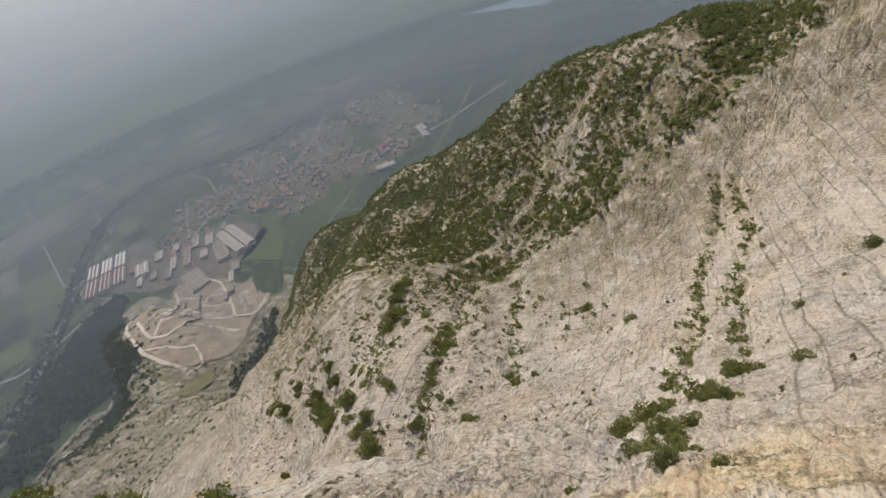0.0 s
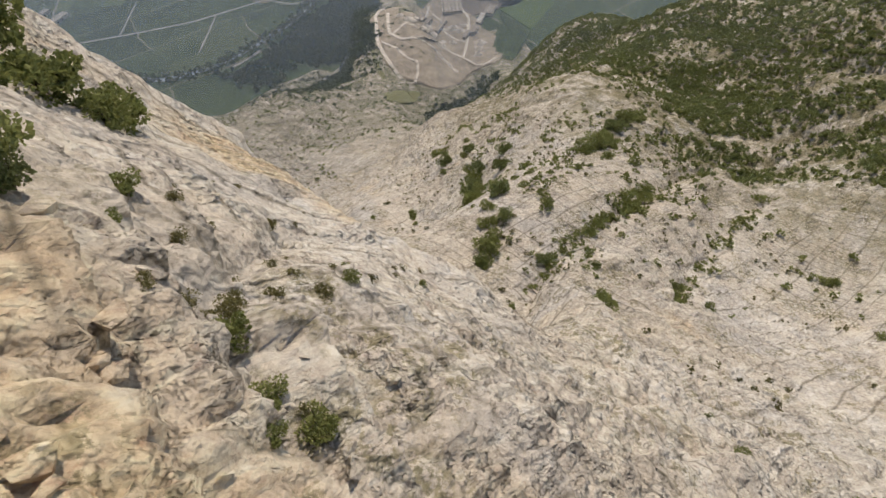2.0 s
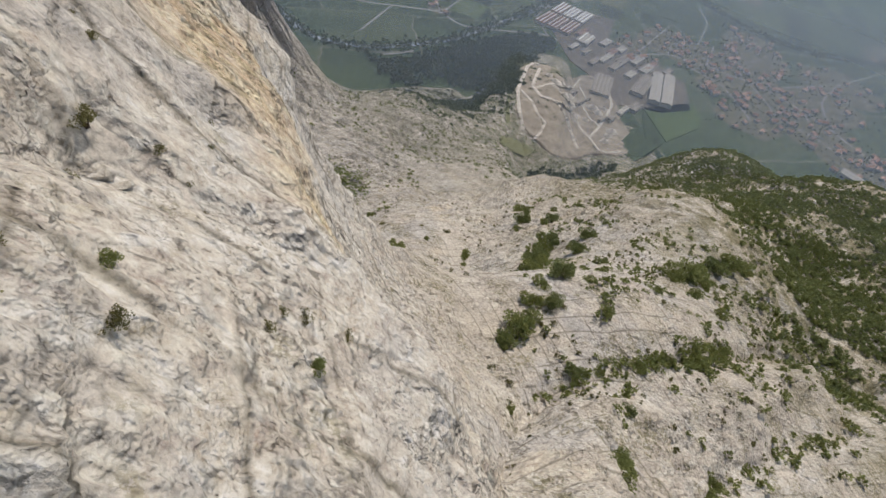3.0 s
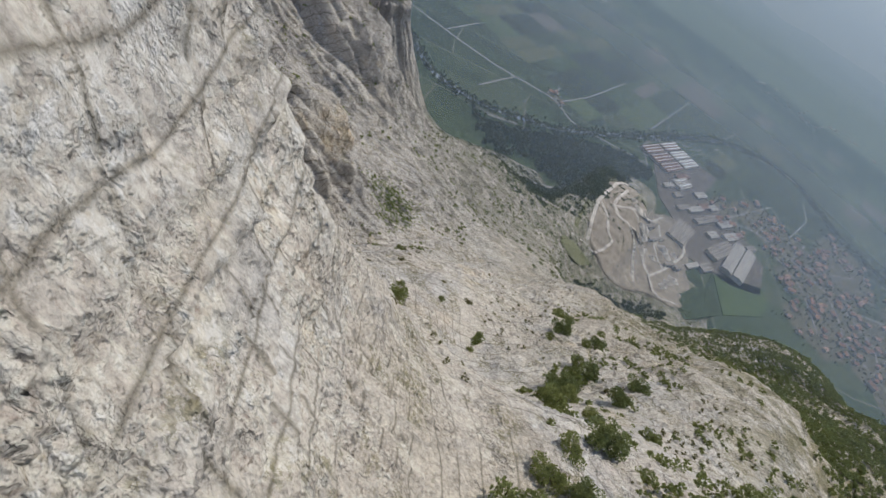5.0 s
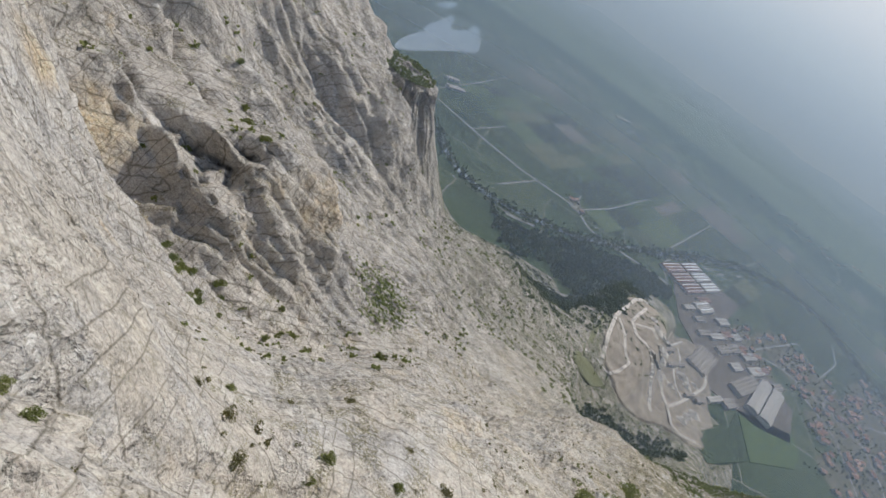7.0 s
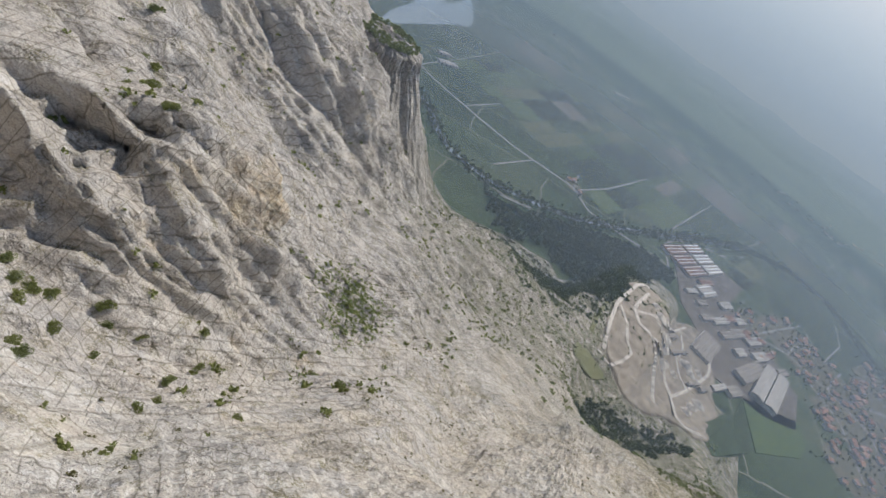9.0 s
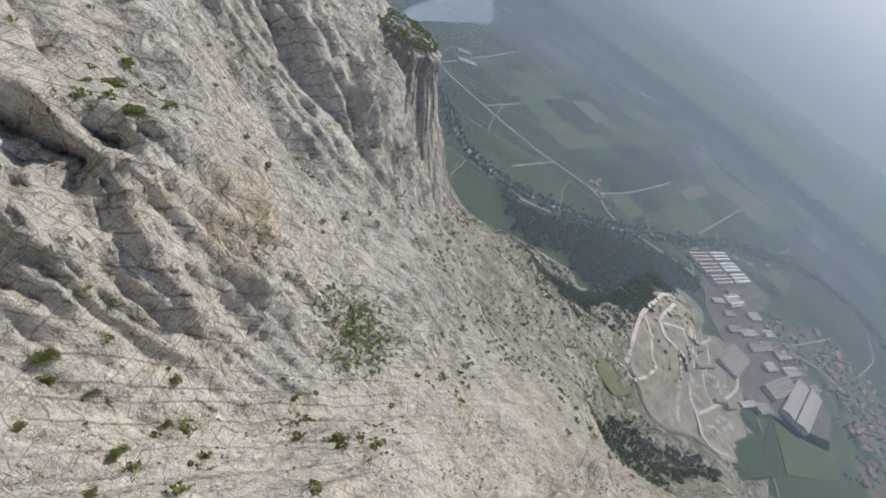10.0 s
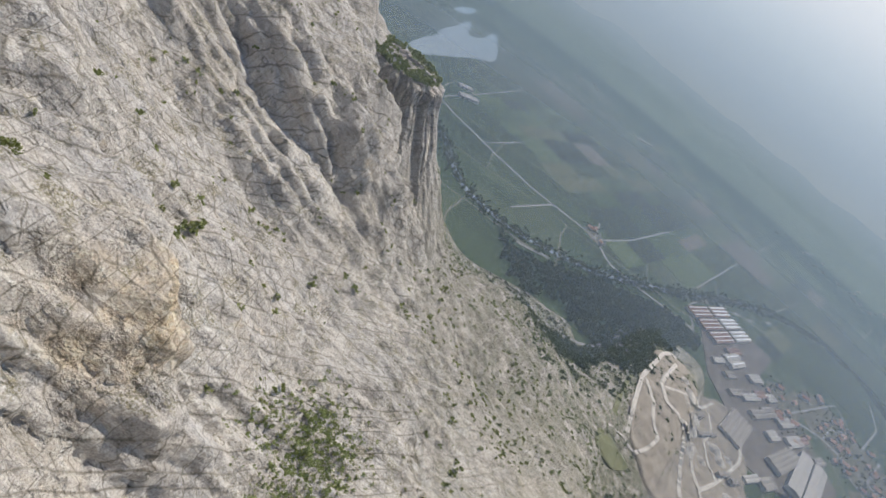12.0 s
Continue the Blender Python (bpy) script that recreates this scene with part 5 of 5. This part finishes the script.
r = np.random.default_rng(3)
for name, spots_, lo, hi, mat, label, kinds, seed in (
    ("ridge_scrub", on_rock(34000, (90, 330, 20, 700), on_ridge, 1), 0.7, 2.4, LEAF_DARK, "dense dark green scrub and low trees along the ridge", CLUMPS, 1),
    ("ridge_scrub", on_rock(26000, (90, 330, 20, 700), on_ridge, 11), 0.5, 1.8, LEAF, "lighter green shrubs between the ridge trees", FAR_CLUMPS, 11),
    ("bowl_scrub", on_rock(9000, (10, 180, 60, 330), on_bowl, 2), 0.5, 1.9, LEAF, "green bushes scattered over the rocky bowl", CLUMPS, 2),
    ("face_scrub", on_rock(16000, (-120, 110, -30, 420), on_face, 3), 0.25, 1.0, TUFT, "tufts of dry olive grass in the rock joints", CLUMPS, 3),
    ("wall_scrub", on_rock(9000, (-360, -60, 150, 640), on_face, 4), 0.6, 2.2, LEAF, "green shrubs on ledges of the rock wall", FAR_CLUMPS, 4),
    ("foot_scrub", on_rock(20000, (-520, 330, 430, 1250), on_foot, 5), 0.8, 2.6, LEAF_DARK, "scattered scrub on the stony foot of the mountain", FAR_CLUMPS, 5),
    ("edge_trees", on_rock(9000, (-460, 120, 760, 1300), wood_edge, 7), 2.0, 4.2, WOODS, "small trees thinning out from the wood onto the scree", FAR_CLUMPS, 7)):
    scatter(name, spots_, r.uniform(lo, hi, len(spots_)) ** 1.0, mat, label, "scrub", kinds, seed)

ledge_tufts = np.array(ledge_tufts)
scatter("ledge_scrub", ledge_tufts[:, :3], ledge_tufts[:, 3], LEAF, "lines of low green shrubs along cracks in the slab", "scrub", CLUMPS, 8)

FRESH = leaf_material("fresh_leaves", (0.18, 0.225, 0.075), (0.38, 0.42, 0.17))
# the green patch below the ochre break
patch_ = on_rock(6500, (-150, -95, 315, 385), lambda p, up: 0.45 * np.exp(-(((p[:, 0] + 121) / 16) ** 2 + ((p[:, 1] - 350) / 22) ** 2)), 6)
scatter("patch_scrub", patch_, r.uniform(0.5, 1.5, len(patch_)), FRESH, "patch of light green shrubs on a steep ledge", "scrub", CLUMPS, 6)


# scrub on the flat top of the tower
a_, d_ = r.uniform(0, 6.283, 420), 36 * np.sqrt(r.random(420))
crown = np.stack([-362 + d_ * np.cos(a_) * 1.05, 586 + d_ * np.sin(a_) * 0.8, np.full(420, 386.5)], -1)
scatter("tower_scrub", crown, r.uniform(1.5, 3.2, 420), LEAF_DARK, "dark green scrub on top of the rock tower", "scrub", FAR_CLUMPS, 9)


# ---- woods and trees in the valley ----
def in_shape(count, line, seed):
    r_ = np.random.default_rng(seed)
    lo, hi = np.min(line, 0), np.max(line, 0)
    out = [(x, y) for x, y in r_.uniform(lo, hi, (count, 2)) if inside(x + 11 * math.sin(y / 31.0) + 9 * math.sin(y / 9.0 + x / 13.0), y + 11 * math.sin(x / 27.0 + 1) + 8 * math.sin(x / 7.0), line)]
    return np.array([(x, y, level(x, y)) for x, y in out])


def along(line, count, spread, seed):
    r_ = np.random.default_rng(seed)
    line = np.array(line, float)
    seg = np.r_[0, np.cumsum(np.hypot(*np.diff(line, axis=0).T))]
    s = r_.uniform(0, seg[-1], count)
    x, y = np.interp(s, seg, line[:, 0]) + r_.normal(0, spread, count), np.interp(s, seg, line[:, 1]) + r_.normal(0, spread, count)
    return np.array([(a, b, level(a, b)) for a, b in zip(x, y)])


spots_ = in_shape(9000, WOOD, 21)
scatter("wood", spots_, r.uniform(3.0, 5.5, len(spots_)), WOODS, "dark closed wood between river and quarry", "wood", FAR_CLUMPS, 21, 1.5)
spots_ = in_shape(1500, [(70, 670), (140, 750), (240, 935), (180, 960), (120, 860), (60, 800), (40, 700)], 22)
scatter("wood", spots_, r.uniform(2.5, 4.5, len(spots_)), WOODS, "dark wooded knoll above the quarry", "wood", FAR_CLUMPS, 22, 1.4)
spots_ = along(RIVER, 3600, 13, 23)
scatter("river_trees", spots_, r.uniform(2.0, 4.2, len(spots_)), WOODS, "dark rows of trees along the river", "trees", FAR_CLUMPS, 23, 1.6)
spots_ = np.array([(x + rng.gauss(0, 22), y + rng.gauss(0, 22), level(x, y)) for x, y in spots for _ in range(7)])
scatter("garden_trees", spots_, r.uniform(1.8, 3.6, len(spots_)), WOODS, "garden trees between the houses", "trees", FAR_CLUMPS, 24, 1.4)


# ---- loose blocks ----
def stone_mesh(seed, long, wide, tall):
    """An angular block: the hull of some points on a lump."""
    r_ = random.Random(seed)
    bm = bmesh.new()
    for _ in range(13):
        v = Vector((r_.gauss(0, 1), r_.gauss(0, 1), r_.gauss(0, 1))).normalized()
        v = Vector([math.copysign(abs(c) ** 0.6, c) for c in v])
        bm.verts.new((v.x * long / 2, v.y * wide / 2, v.z * tall / 2))
    made = bmesh.ops.convex_hull(bm, input=bm.verts)
    bmesh.ops.delete(bm, geom=list({g for g in made["geom_interior"] + made["geom_unused"] if isinstance(g, bmesh.types.BMVert)}), context="VERTS")
    bmesh.ops.recalc_face_normals(bm, faces=bm.faces)
    me = bpy.data.meshes.new("stone")
    bm.to_mesh(me), bm.free()
    me.materials.append(LIMESTONE)
    return me


stones = [stone_mesh(k, 1.0, 0.45 + 0.1 * (k % 4), 0.35 + 0.08 * (k % 3)) for k in range(8)]
for k in range(230):
    if k < 170:
        x, y = rng.gauss(-2.5, 3.6), rng.gauss(20.5, 4.0)
    else:
        x, y = rng.uniform(-12, 30), rng.uniform(8, 50)
    p = stand(x, y)
    size = 0.35 + 0.85 * rng.random() ** 2.2
    ob = new("stone", stones[k % 8])
    ob.matrix_world = Matrix.Translation((p.x, p.y, p.z + 0.08 * size)) @ Matrix.Rotation(radians(rng.gauss(62, 28)), 4, "Z") @ Matrix.Rotation(radians(rng.gauss(28, 14)), 4, "Y") @ Matrix.Rotation(radians(rng.gauss(0, 25)), 4, "X")
    ob.scale = (size, size, size)
    tagged(ob, "angular ochre-grey limestone block lying in the rubble" if k < 170 else "loose pale limestone block on the slab", "stone", "loose blocks")


# ---- haze ----
def eased(self, fac, *stops):
    out = self.ramp(fac, *stops)
    out.node.color_ramp.interpolation = "EASE"
    return out


Mat.eased = eased


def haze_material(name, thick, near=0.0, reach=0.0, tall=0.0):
    """A sheet of painted haze that lets most light through; over the valley it thickens with the distance from the
    mountain.
    """
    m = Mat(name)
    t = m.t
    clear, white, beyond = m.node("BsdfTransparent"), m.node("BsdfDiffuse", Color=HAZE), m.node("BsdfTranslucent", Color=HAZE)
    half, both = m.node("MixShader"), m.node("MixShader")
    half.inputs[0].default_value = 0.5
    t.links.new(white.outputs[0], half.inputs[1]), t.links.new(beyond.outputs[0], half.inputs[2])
    if reach:
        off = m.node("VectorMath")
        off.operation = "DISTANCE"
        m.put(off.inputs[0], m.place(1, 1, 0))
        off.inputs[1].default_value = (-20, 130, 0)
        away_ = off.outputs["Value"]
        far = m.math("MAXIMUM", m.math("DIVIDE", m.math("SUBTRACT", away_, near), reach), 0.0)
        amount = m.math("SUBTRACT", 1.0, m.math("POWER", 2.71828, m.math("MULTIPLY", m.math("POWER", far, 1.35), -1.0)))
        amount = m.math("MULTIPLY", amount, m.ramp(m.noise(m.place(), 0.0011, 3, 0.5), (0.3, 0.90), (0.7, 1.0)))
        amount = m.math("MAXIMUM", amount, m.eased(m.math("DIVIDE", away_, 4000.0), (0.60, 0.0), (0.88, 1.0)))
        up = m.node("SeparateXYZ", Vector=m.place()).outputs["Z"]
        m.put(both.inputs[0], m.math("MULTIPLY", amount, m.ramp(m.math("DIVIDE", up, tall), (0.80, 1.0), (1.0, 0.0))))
        # paler with distance: the brightness of far haze is put into the colour
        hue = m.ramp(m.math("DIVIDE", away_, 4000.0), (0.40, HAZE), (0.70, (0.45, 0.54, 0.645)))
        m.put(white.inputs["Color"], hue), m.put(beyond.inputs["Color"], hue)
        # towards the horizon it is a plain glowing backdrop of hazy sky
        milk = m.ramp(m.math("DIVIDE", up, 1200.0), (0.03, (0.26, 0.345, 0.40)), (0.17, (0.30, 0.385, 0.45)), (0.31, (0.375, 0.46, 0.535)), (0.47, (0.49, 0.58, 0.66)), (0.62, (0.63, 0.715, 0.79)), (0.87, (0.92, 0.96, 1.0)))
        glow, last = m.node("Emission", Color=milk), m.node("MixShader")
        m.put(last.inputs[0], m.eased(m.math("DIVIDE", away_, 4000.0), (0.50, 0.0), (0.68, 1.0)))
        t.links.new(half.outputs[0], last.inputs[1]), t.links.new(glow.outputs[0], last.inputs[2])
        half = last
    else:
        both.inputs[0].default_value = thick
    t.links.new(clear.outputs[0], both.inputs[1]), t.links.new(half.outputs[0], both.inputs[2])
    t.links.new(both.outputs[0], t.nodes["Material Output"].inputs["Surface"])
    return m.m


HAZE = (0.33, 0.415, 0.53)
# see-through shells stand in for hazy air, their blue set by HAZE
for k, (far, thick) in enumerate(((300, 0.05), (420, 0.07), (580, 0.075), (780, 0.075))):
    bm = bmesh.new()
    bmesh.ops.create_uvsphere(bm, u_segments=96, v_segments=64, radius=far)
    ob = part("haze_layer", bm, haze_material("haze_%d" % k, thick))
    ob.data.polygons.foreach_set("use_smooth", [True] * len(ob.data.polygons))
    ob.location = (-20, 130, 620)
    tagged(ob, "thin shell of painted bluish summer haze in front of the cliffs", "haze", kind="structure")
# one bowl carries the painted valley haze and bends up behind the horizon
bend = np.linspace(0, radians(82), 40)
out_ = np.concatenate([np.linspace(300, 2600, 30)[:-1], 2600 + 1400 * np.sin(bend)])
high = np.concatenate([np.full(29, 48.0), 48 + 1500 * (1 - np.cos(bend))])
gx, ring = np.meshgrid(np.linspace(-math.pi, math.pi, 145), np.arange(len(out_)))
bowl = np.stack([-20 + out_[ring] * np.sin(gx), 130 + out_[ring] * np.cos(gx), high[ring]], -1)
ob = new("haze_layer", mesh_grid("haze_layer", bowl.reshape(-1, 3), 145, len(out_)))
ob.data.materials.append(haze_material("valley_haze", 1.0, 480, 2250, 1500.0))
tagged(ob, "bowl of painted bluish summer haze over the valley, glowing milky towards the horizon", "haze", kind="structure")
